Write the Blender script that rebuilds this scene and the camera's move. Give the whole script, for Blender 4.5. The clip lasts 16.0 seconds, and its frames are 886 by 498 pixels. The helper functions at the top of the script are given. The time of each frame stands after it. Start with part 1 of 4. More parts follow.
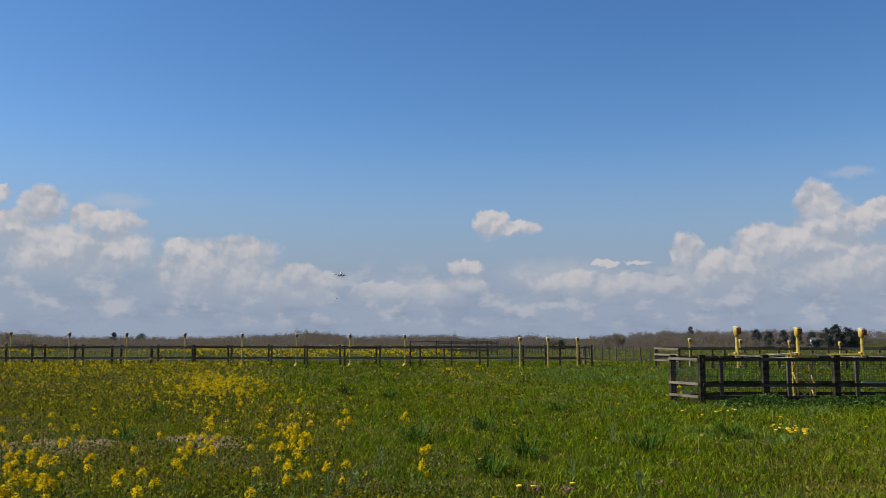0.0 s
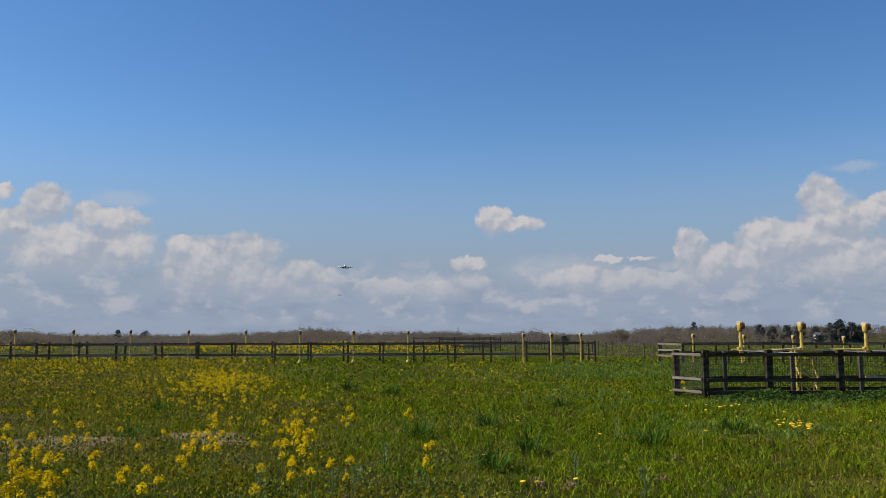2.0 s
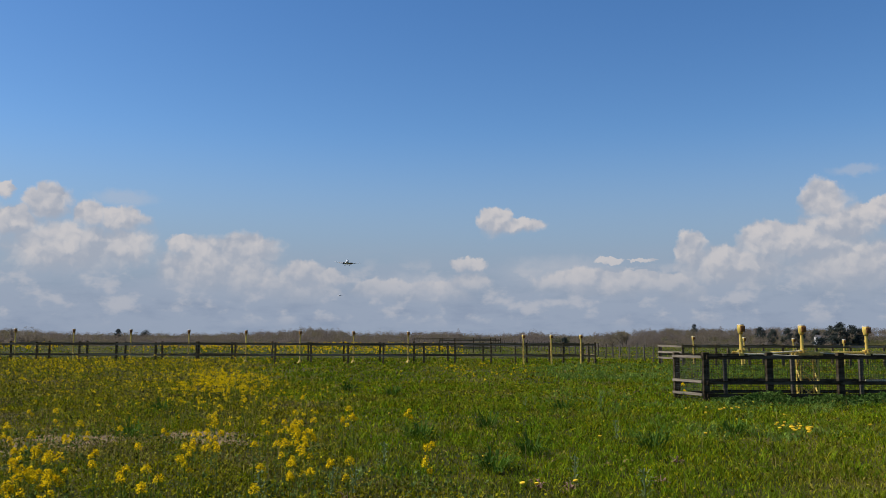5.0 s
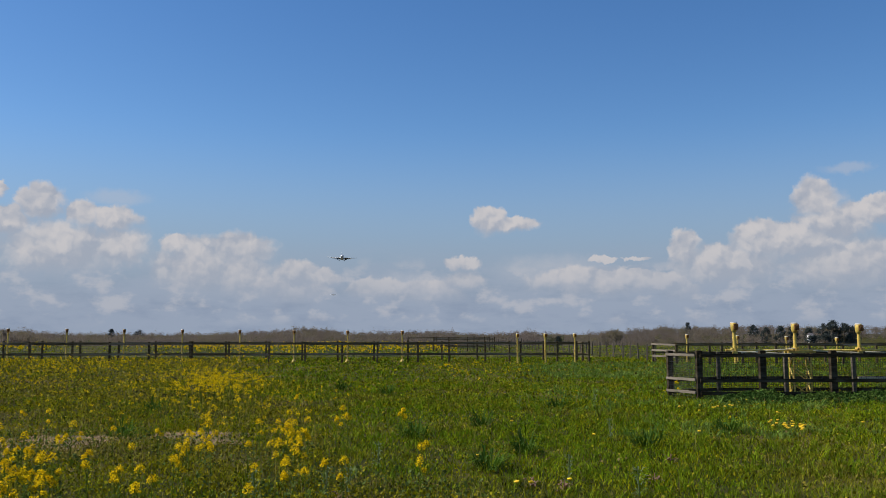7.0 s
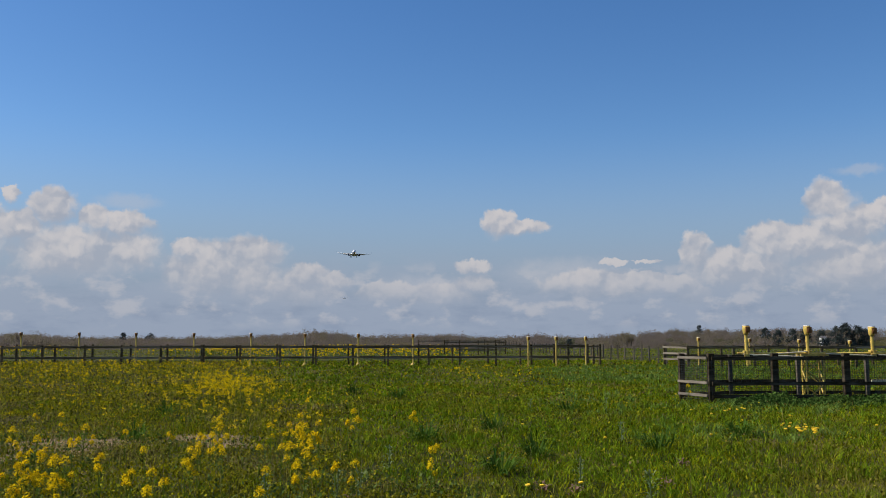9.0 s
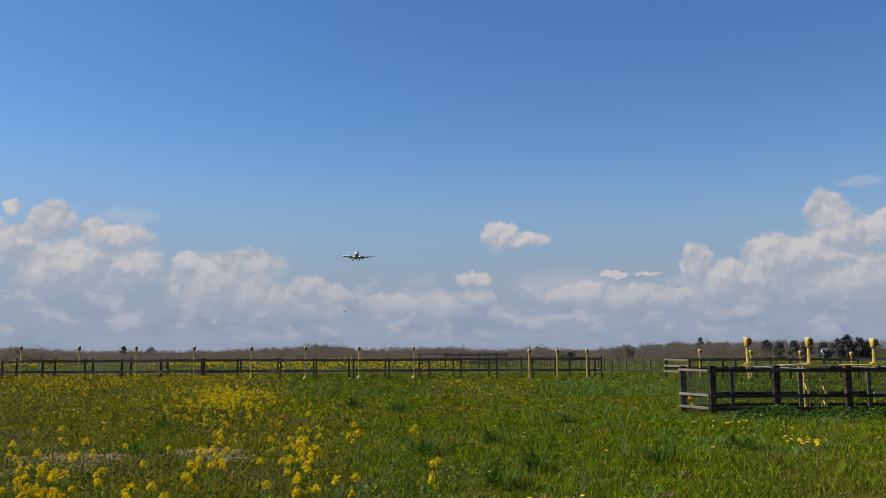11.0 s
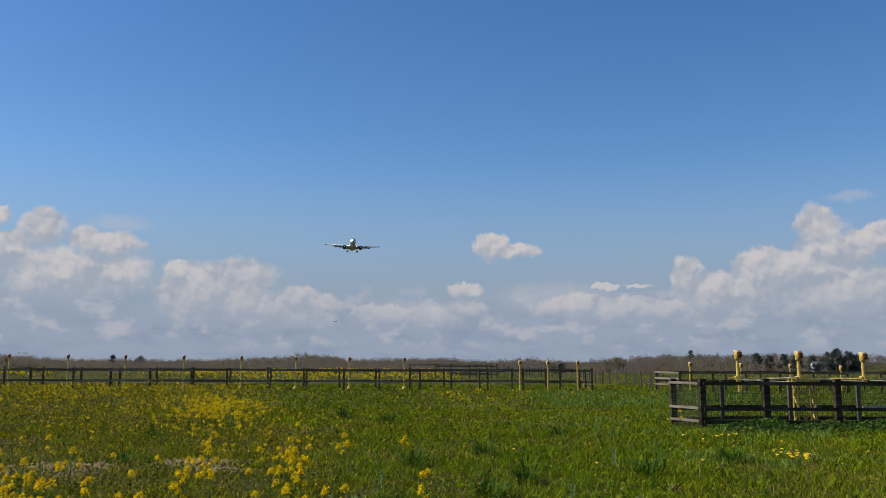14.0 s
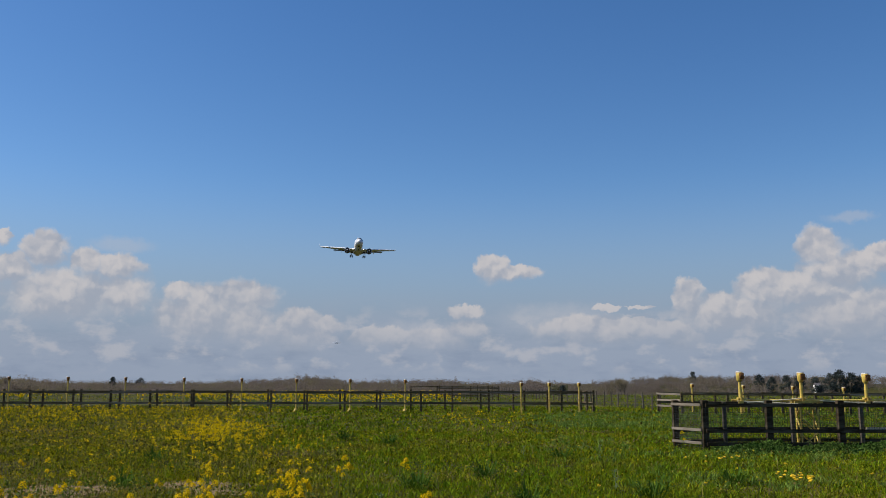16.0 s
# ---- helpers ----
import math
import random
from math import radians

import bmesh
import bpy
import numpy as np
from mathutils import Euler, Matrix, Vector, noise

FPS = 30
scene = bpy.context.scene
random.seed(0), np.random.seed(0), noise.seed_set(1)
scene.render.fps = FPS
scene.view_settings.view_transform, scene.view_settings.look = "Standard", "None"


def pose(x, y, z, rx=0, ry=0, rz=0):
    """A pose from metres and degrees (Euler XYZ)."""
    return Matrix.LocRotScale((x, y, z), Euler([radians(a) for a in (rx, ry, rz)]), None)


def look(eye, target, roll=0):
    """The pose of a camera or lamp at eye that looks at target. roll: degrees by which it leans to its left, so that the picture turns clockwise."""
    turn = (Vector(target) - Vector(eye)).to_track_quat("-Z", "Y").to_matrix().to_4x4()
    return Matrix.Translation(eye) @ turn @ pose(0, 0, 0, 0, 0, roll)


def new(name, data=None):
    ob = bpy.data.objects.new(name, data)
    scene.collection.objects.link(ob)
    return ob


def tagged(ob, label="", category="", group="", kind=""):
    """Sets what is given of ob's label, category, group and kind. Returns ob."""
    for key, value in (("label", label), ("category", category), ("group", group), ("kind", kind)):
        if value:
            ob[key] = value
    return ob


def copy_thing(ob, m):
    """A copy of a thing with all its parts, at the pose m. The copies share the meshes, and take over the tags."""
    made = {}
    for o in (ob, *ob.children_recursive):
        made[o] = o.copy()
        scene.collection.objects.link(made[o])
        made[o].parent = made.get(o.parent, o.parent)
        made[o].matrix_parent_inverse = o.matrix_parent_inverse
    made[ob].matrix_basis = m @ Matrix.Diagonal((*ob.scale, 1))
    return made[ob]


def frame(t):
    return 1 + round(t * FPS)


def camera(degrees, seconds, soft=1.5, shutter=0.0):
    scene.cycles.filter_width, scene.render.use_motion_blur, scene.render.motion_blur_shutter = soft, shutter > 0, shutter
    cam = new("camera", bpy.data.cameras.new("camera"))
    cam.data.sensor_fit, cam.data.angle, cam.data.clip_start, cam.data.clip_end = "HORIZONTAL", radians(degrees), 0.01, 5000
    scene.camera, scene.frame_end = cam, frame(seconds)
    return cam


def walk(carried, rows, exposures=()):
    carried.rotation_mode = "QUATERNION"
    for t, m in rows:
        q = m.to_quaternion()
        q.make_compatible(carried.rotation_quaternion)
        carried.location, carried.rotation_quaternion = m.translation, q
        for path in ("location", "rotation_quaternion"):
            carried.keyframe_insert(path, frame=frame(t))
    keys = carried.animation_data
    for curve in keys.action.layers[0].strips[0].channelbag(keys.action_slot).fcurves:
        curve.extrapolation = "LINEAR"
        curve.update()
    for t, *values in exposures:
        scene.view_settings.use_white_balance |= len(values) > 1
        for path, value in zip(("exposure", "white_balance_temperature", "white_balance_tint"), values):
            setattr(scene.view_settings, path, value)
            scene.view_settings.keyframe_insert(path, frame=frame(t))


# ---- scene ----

# ---------------- camera ----------------
cam = camera(54.3, 16.0, soft=0.6)
EYE = 1.7
TURNS = [  # seconds, yaw, pitch, roll
    (0.0, 0.00, 5.86, 0.00), (0.5, 0.12, 6.06, 0.07), (1.0, 0.16, 5.91, -0.10), (1.5, 0.17, 5.77, 0.07),
    (2.0, 0.22, 5.61, 0.20), (2.5, 0.17, 5.49, 0.02), (3.0, 0.24, 5.60, -0.02), (3.5, 0.21, 5.52, -0.13),
    (4.0, 0.25, 5.56, -0.10), (6.5, 0.10, 5.75, -0.15), (7.0, -0.16, 5.60, 0.06), (7.5, -0.06, 5.66, 0.06),
    (8.0, -0.01, 5.87, -0.06), (8.5, 0.16, 5.83, -0.07), (9.0, 0.54, 5.81, 0.13), (11.5, 0.54, 6.76, 0.34),
    (12.0, 0.17, 6.70, 0.27), (12.5, 0.12, 6.85, 0.26), (13.0, 0.17, 7.03, 0.08), (13.5, 0.14, 7.06, -0.04),
    (14.0, -0.02, 7.37, -0.14), (14.5, -0.02, 7.68, -0.40), (15.0, -0.26, 8.22, -0.27), (15.5, -0.15, 8.64, -0.20),
    (16.0, 0.05, 8.79, -0.07),
]
walk(cam, [(t, pose(0, 0, EYE, 90 + pitch, roll, yaw)) for t, yaw, pitch, roll in TURNS],
     exposures=[(0, 0.16), (12.0, 0.16), (14.0, 0.14), (16.0, 0.10)])

# ---------------- world, sun, exposure ----------------
SUN_AZ, SUN_EL = -86.0, 46.0  # degrees from +y towards +x, and above the horizon
scene.view_settings.exposure = 0.16
sun = new("sun", bpy.data.lights.new("sun", "SUN"))
sun.data.energy, sun.data.angle, sun.data.color = 5.0, radians(0.6), (1.0, 0.95, 0.87)
SUN_DIR = Vector((math.sin(radians(SUN_AZ)) * math.cos(radians(SUN_EL)), math.cos(radians(SUN_AZ)) * math.cos(radians(SUN_EL)),
                  math.sin(radians(SUN_EL))))
sun.matrix_world = look(SUN_DIR * 50, (0, 0, 0))

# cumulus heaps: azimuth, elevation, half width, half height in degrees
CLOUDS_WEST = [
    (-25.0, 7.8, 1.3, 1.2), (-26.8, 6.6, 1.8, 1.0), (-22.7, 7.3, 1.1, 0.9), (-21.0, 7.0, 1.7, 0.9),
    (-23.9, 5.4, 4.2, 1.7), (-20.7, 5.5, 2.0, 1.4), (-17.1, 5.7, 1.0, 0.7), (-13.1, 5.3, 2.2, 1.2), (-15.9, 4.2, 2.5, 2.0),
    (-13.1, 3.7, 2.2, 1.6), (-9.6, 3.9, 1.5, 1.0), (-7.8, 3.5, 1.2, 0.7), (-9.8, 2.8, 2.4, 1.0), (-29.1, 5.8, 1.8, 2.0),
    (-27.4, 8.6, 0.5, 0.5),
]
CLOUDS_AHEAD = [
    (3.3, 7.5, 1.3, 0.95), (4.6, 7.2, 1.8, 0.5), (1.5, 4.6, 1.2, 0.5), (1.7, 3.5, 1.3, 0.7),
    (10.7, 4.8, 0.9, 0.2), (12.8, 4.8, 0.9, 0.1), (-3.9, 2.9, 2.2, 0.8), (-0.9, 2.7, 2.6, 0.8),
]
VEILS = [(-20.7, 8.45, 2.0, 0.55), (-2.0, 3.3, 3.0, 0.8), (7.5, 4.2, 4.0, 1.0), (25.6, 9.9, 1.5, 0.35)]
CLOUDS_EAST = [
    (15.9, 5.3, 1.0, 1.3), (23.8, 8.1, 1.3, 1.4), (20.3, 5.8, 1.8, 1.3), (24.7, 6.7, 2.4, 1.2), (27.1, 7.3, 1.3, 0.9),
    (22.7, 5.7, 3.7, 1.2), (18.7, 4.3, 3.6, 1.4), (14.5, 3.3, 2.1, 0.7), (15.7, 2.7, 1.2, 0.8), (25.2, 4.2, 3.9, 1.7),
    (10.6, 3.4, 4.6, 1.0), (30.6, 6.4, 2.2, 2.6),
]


def make_world():
    world = bpy.data.worlds.new("sky")
    scene.world = world
    world.use_nodes = True
    nt = world.node_tree
    nt.nodes.clear()
    N, L = nt.nodes.new, nt.links.new

    def put(sock, v):
        if hasattr(v, "is_linked"):
            L(v, sock)
        else:
            sock.default_value = v

    def m(op, a, b=0.0, c=0.0, clamp=False):
        n = N("ShaderNodeMath")
        n.operation, n.use_clamp = op, clamp
        for s, v in zip(n.inputs, (a, b, c)):
            put(s, v)
        return n.outputs[0]

    def vm(op, a, b=(0, 0, 0), c=(0, 0, 0), out=0):
        n = N("ShaderNodeVectorMath")
        n.operation = op
        put(n.inputs[0], a), put(n.inputs[1], b)
        if op == "MULTIPLY_ADD":
            put(n.inputs[2], c)
        return n.outputs[out]

    def noise_at(vec, scale, detail=6.0, rough=0.55):
        n = N("ShaderNodeTexNoise")
        n.noise_dimensions = "2D"
        put(n.inputs["Vector"], vec)
        n.inputs["Scale"].default_value, n.inputs["Detail"].default_value = scale, detail
        n.inputs["Roughness"].default_value = rough
        return n.outputs[0]

    def ramp(v, lo, hi):
        n = N("ShaderNodeMapRange")
        n.interpolation_type = "SMOOTHSTEP"
        put(n.inputs[0], v)
        n.inputs[1].default_value, n.inputs[2].default_value = lo, hi
        return n.outputs[0]

    def mix(f, a, b):
        n = N("ShaderNodeMix")
        n.data_type = "RGBA"
        put(n.inputs[0], f), put(n.inputs[6], a), put(n.inputs[7], b)
        return n.outputs[2]

    tex = N("ShaderNodeTexCoord")
    xyz = N("ShaderNodeSeparateXYZ")
    L(tex.outputs["Generated"], xyz.inputs[0])
    x, y, z = xyz.outputs
    az = m("MULTIPLY", m("ARCTAN2", x, y), 57.2958)
    el = m("MULTIPLY", m("ARCSINE", z), 57.2958)
    cp = N("ShaderNodeCombineXYZ")
    L(az, cp.inputs[0]), L(el, cp.inputs[1])
    p = cp.outputs[0]
    # ragged outline: the point is pushed about by two noises
    push = noise_at(p, 1.2, 5.0, 0.58)
    push2 = noise_at(vm("ADD", p, (31.0, 17.0, 0)), 1.2, 5.0, 0.58)
    cpush = N("ShaderNodeCombineXYZ")
    L(m("MULTIPLY", m("SUBTRACT", push, 0.5), 0.85), cpush.inputs[0])
    L(m("MULTIPLY", m("SUBTRACT", push2, 0.5), 0.7), cpush.inputs[1])
    q = vm("ADD", p, cpush.outputs[0])

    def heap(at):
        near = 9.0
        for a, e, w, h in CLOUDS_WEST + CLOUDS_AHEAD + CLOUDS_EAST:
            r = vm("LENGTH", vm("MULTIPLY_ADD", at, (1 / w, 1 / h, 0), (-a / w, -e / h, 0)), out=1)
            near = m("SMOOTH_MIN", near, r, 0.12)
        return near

    def billow(at, scale):
        """Rounded swellings: 1 in the middle of each, falling to its rim."""
        n = N("ShaderNodeTexVoronoi")
        n.voronoi_dimensions, n.feature = "2D", "SMOOTH_F1"
        put(n.inputs["Vector"], at)
        n.inputs["Scale"].default_value, n.inputs["Smoothness"].default_value = scale, 0.55
        return m("SUBTRACT", 1.0, n.outputs["Distance"])

    def swell(at):
        return m("ADD", m("MULTIPLY_ADD", billow(at, 0.42), 0.5, m("MULTIPLY", billow(at, 1.0), 0.33)), m("MULTIPLY", billow(at, 2.3), 0.17))

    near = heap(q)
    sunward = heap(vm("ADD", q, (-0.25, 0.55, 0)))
    lump = swell(q)
    lump_sunward = swell(vm("ADD", q, (-0.2, 0.36, 0)))
    puff = noise_at(p, 1.3, 5.0, 0.55)
    # the same kind of heaps go on round the rest of the horizon
    far_side = m("MULTIPLY", ramp(m("ABSOLUTE", az), 33.0, 44.0), ramp(el, 22.0, 4.0))
    around = ramp(m("MULTIPLY", far_side, noise_at(p, 0.13, 5.0, 0.6)), 0.33, 0.62)
    body = m("ADD", m("SUBTRACT", 1.0, near), m("MULTIPLY_ADD", m("SUBTRACT", puff, 0.5), 0.2, m("MULTIPLY", m("SUBTRACT", lump, 0.42), 0.5)))
    # crisp towards the sun, dissolving on the shaded side below
    crisp = ramp(m("SUBTRACT", sunward, near), -0.15, 0.35)
    edge = m("ADD", m("MULTIPLY", ramp(body, -0.1, 0.2), crisp), m("MULTIPLY", ramp(body, -0.25, 0.62), m("SUBTRACT", 1.0, crisp)))
    dens = m("MAXIMUM", m("MULTIPLY", edge, ramp(el, 0.8, 4.2)), around)
    veil = 0.0
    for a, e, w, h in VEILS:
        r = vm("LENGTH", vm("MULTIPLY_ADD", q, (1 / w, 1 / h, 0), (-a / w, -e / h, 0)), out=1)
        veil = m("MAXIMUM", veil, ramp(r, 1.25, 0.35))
    # soft layer low over the horizon
    streak = noise_at(vm("MULTIPLY", p, (0.35, 1.1, 0)), 0.8, 6.0, 0.6)
    low = m("MULTIPLY", ramp(el, 6.6, 2.6), ramp(streak, 0.18, 0.58))
    # light from the upper left of each heap
    n1 = noise_at(q, 0.5, 3.0, 0.5)
    n2 = noise_at(vm("ADD", q, (-0.35, 0.6, 0)), 0.5, 3.0, 0.5)
    relief = m("MULTIPLY_ADD", m("SUBTRACT", n1, n2), 1.3, m("MULTIPLY", m("SUBTRACT", lump, lump_sunward), 1.5))
    lit = ramp(m("ADD", relief, m("MULTIPLY", m("SUBTRACT", sunward, near), 0.55)), -0.42, 0.62)
    lit = m("MULTIPLY", lit, ramp(el, -2.0, 6.0), clamp=True)

    sky = N("ShaderNodeTexSky")
    sky.sky_type, sky.sun_disc = "NISHITA", False
    sky.sun_elevation, sky.sun_rotation = radians(SUN_EL), radians(SUN_AZ)
    sky.altitude, sky.air_density, sky.dust_density, sky.ozone_density = 60.0, 1.0, 0.3, 3.0
    rich = N("ShaderNodeHueSaturation")
    rich.inputs["Saturation"].default_value, rich.inputs["Value"].default_value = 1.26, 1.3
    rich.inputs["Hue"].default_value = 0.506
    L(sky.outputs[0], rich.inputs["Color"])
    shade = mix(lit, (3.95, 4.3, 5.1, 1), (6.5, 6.2, 6.25, 1))
    blue_haze = mix(ramp(el, 14.0, 1.0), rich.outputs[0], (2.72, 3.36, 4.56, 1))
    hazy = mix(m("MULTIPLY", low, 0.6), blue_haze, (3.65, 4.25, 5.35, 1))
    faint = m("MULTIPLY", m("MULTIPLY", ramp(el, 5.5, 3.5), ramp(el, 0.3, 1.5)), ramp(noise_at(vm("MULTIPLY", p, (0.6, 1.0, 0)), 0.75, 5.0, 0.55), 0.5, 0.72))
    hazy = mix(m("MULTIPLY", faint, 0.55), hazy, (5.5, 5.5, 5.9, 1))
    hazy = mix(m("MULTIPLY", veil, 0.38), hazy, (5.3, 5.45, 6.0, 1))
    col = mix(m("MULTIPLY", dens, m("MULTIPLY_ADD", ramp(el, 0.0, 8.0), 0.35, 0.6)), hazy, shade)
    bg = N("ShaderNodeBackground")
    L(col, bg.inputs[0])
    bg.inputs[1].default_value = 0.082
    out = N("ShaderNodeOutputWorld")
    L(bg.outputs[0], out.inputs[0])


make_world()


# ---------------- materials ----------------
def material(name, c1, c2, scale=8.0, rough=0.8, bump=0.2, metal=0.0, c3=None, scale2=0.6, stretch=(1, 1, 1), vary=0.25,
             island=False, spec=0.3, trans=0.0, world_space=False):
    """Two colours by a fine noise, a third by a coarse one, brightness varied from piece to piece."""
    mt = bpy.data.materials.new(name)
    mt.use_nodes = True
    nt = mt.node_tree
    N, L = nt.nodes.new, nt.links.new
    bs = nt.nodes["Principled BSDF"]
    co = N("ShaderNodeNewGeometry") if world_space else N("ShaderNodeTexCoord")
    vec = co.outputs["Position"] if world_space else co.outputs["Object"]
    mp = N("ShaderNodeMapping")
    mp.inputs["Scale"].default_value = stretch
    L(vec, mp.inputs[0])

    def nz(s, d=5.0):
        n = N("ShaderNodeTexNoise")
        n.inputs["Scale"].default_value, n.inputs["Detail"].default_value = s, d
        L(mp.outputs[0], n.inputs["Vector"])
        return n.outputs[0]

    def rng(v, lo, hi, a=0.0, b=1.0):
        n = N("ShaderNodeMapRange")
        L(v, n.inputs[0])
        for i, k in zip((1, 2, 3, 4), (lo, hi, a, b)):
            n.inputs[i].default_value = k
        return n.outputs[0]

    def mix(f, a, b, kind="MIX"):
        n = N("ShaderNodeMix")
        n.data_type, n.blend_type = "RGBA", kind
        for s, v in zip((n.inputs[0], n.inputs[6], n.inputs[7]), (f, a, b)):
            if hasattr(v, "is_linked"):
                L(v, s)
            else:
                s.default_value = (*v, 1) if isinstance(v, tuple) else v
        return n.outputs[2]

    fine = nz(scale)
    col = mix(rng(fine, 0.35, 0.65), c1, c2)
    if c3:
        col = mix(rng(nz(scale2), 0.48, 0.66), col, c3)
    if vary:
        if island:
            rnd = N("ShaderNodeNewGeometry").outputs["Random Per Island"]
        else:
            rnd = N("ShaderNodeObjectInfo").outputs["Random"]
        v = rng(rnd, 0, 1, 1 - vary, 1 + vary)
        g = N("ShaderNodeCombineXYZ")
        for i in range(3):
            L(v, g.inputs[i])
        col = mix(1.0, col, g.outputs[0], "MULTIPLY")
    L(col, bs.inputs["Base Color"])
    bs.inputs["Roughness"].default_value = rough
    bs.inputs["Metallic"].default_value = metal
    bs.inputs["Specular IOR Level"].default_value = spec
    if bump:
        b = N("ShaderNodeBump")
        b.inputs["Strength"].default_value, b.inputs["Distance"].default_value = bump, 0.02
        L(fine, b.inputs["Height"])
        L(b.outputs[0], bs.inputs["Normal"])
    if trans:
        tr = N("ShaderNodeBsdfTranslucent")
        L(col, tr.inputs[0])
        ms = N("ShaderNodeMixShader")
        ms.inputs[0].default_value = trans
        L(bs.outputs[0], ms.inputs[1]), L(tr.outputs[0], ms.inputs[2])
        L(ms.outputs[0], nt.nodes["Material Output"].inputs[0])
    return mt


M_GROUND = material("meadow_soil", (0.022, 0.030, 0.003), (0.042, 0.038, 0.006), 1.3, 0.95, 0.6, c3=(0.10, 0.08, 0.02), scale2=0.23,
                    vary=0, world_space=True, spec=0.1)
M_GRASS = material("grass_blades", (0.142, 0.180, 0.002), (0.232, 0.214, 0.002), 0.9, 0.8, 0, c3=(0.16, 0.15, 0.010), scale2=0.30,
                   vary=0.92, island=True, trans=0.2, world_space=True, spec=0.04)
M_GRASS_EAST = material("fresh_grass_blades", (0.098, 0.168, 0.005), (0.145, 0.192, 0.006), 0.9, 0.8, 0, c3=(0.16, 0.160, 0.010), scale2=0.30,
                        vary=0.75, island=True, trans=0.2, world_space=True, spec=0.04)
M_GRASS_LUSH = material("lush_grass", (0.100, 0.170, 0.005), (0.160, 0.205, 0.008), 0.8, 0.8, 0, vary=0.8, island=True, trans=0.2,
                        world_space=True, spec=0.05)
M_STALK = material("dry_stalks", (0.24, 0.19, 0.06), (0.17, 0.165, 0.03), 1.2, 0.9, 0, vary=0.4, island=True, world_space=True, spec=0.03)
M_SOIL = material("dry_soil", (0.27, 0.18, 0.105), (0.16, 0.108, 0.066), 14, 0.95, 0.9, c3=(0.10, 0.10, 0.03), scale2=3.0, vary=0, world_space=True, spec=0.05)
M_NETTLE = material("nettle_leaf", (0.040, 0.085, 0.014), (0.085, 0.135, 0.025), 2.0, 0.75, 0, vary=0.6, island=True, trans=0.2, world_space=True, spec=0.06)
M_HERB = material("herb_leaves", (0.160, 0.170, 0.004), (0.245, 0.205, 0.007), 1.1, 0.6, 0, c3=(0.17, 0.13, 0.05), scale2=0.5, vary=0.75, island=True, trans=0.3,
                  world_space=True, spec=0.03)
M_STEM = material("rape_stem", (0.09, 0.14, 0.010), (0.13, 0.16, 0.016), 9, 0.85, 0.1, vary=0.2, spec=0.04)
M_LEAF = material("rape_leaf", (0.065, 0.10, 0.016), (0.12, 0.15, 0.04), 6, 0.85, 0.2, vary=0.5, trans=0.25, island=True, spec=0.05)
M_WEED = material("dark_weed_leaf", (0.042, 0.090, 0.008), (0.07, 0.125, 0.012), 6, 0.75, 0.2, spec=0.08, vary=0.3, trans=0.25)
M_PALE = material("pale_thistle_leaf", (0.12, 0.17, 0.055), (0.18, 0.22, 0.085), 6, 0.7, 0.2, vary=0.2, trans=0.2)
M_DEAD = material("dead_dock_leaf", (0.17, 0.085, 0.05), (0.25, 0.15, 0.10), 7, 0.8, 0.2, vary=0.3)
M_PETAL = material("rape_petal", (0.78, 0.56, 0.005), (0.62, 0.42, 0.004), 20, 0.85, 0, vary=0.4, spec=0.05, island=True, trans=0.3)
M_BUD = material("rape_buds", (0.30, 0.255, 0.006), (0.52, 0.40, 0.006), 3, 0.85, 0, vary=0.4, island=True, world_space=True, spec=0.05)
M_GRASS_PALE = material("pale_long_grass", (0.105, 0.180, 0.022), (0.150, 0.215, 0.036), 0.9, 0.7, 0, vary=0.6, island=True, trans=0.2, world_space=True, spec=0.1)
M_DANDELION = material("dandelion_petal", (0.85, 0.55, 0.01), (0.75, 0.45, 0.01), 30, 0.6, 0, vary=0.1)
M_TIMBER = material("weathered_timber", (0.125, 0.090, 0.040), (0.060, 0.044, 0.020), 5, 0.85, 0.4, c3=(0.16, 0.13, 0.08), scale2=1.6,
                    stretch=(1, 1, 6), vary=0.3, spec=0.08)
M_RAIL = material("weathered_rail", (0.165, 0.122, 0.060), (0.095, 0.070, 0.034), 5, 0.85, 0.4, c3=(0.21, 0.175, 0.12), scale2=1.2,
                  stretch=(0.6, 0.6, 6), vary=0.3, spec=0.08)
M_TARRED = material("dark_treated_timber", (0.062, 0.044, 0.022), (0.028, 0.020, 0.011), 5, 0.85, 0.4, c3=(0.10, 0.082, 0.055), scale2=1.4, stretch=(1, 1, 4), vary=0.25,
                    spec=0.08)
# lighter copy of the rail timber: sunlight on the left ends put into colour
M_SUNLIT_RAIL = material("rail_painted_sunlit", (0.25, 0.21, 0.16), (0.17, 0.14, 0.105), 5, 0.9, 0.4, c3=(0.14, 0.12, 0.09), scale2=2.0, stretch=(0.6, 0.6, 6),
                      vary=0.15, spec=0.1)
M_GREYWOOD = material("grey_stake", (0.14, 0.115, 0.08), (0.085, 0.07, 0.05), 6, 0.9, 0.4, stretch=(1, 1, 5), vary=0.25)
M_YELLOW = material("yellow_paint", (0.64, 0.46, 0.09), (0.55, 0.39, 0.08), 14, 0.5, 0.08, c3=(0.36, 0.20, 0.04), scale2=5.0, vary=0.12)
M_RUST = material("rusty_lamp_housing", (0.30, 0.15, 0.035), (0.46, 0.26, 0.05), 18, 0.7, 0.2, vary=0.2)
M_PLATE = material("brown_cover_plate", (0.20, 0.085, 0.02), (0.13, 0.055, 0.015), 16, 0.7, 0.15, vary=0.15)
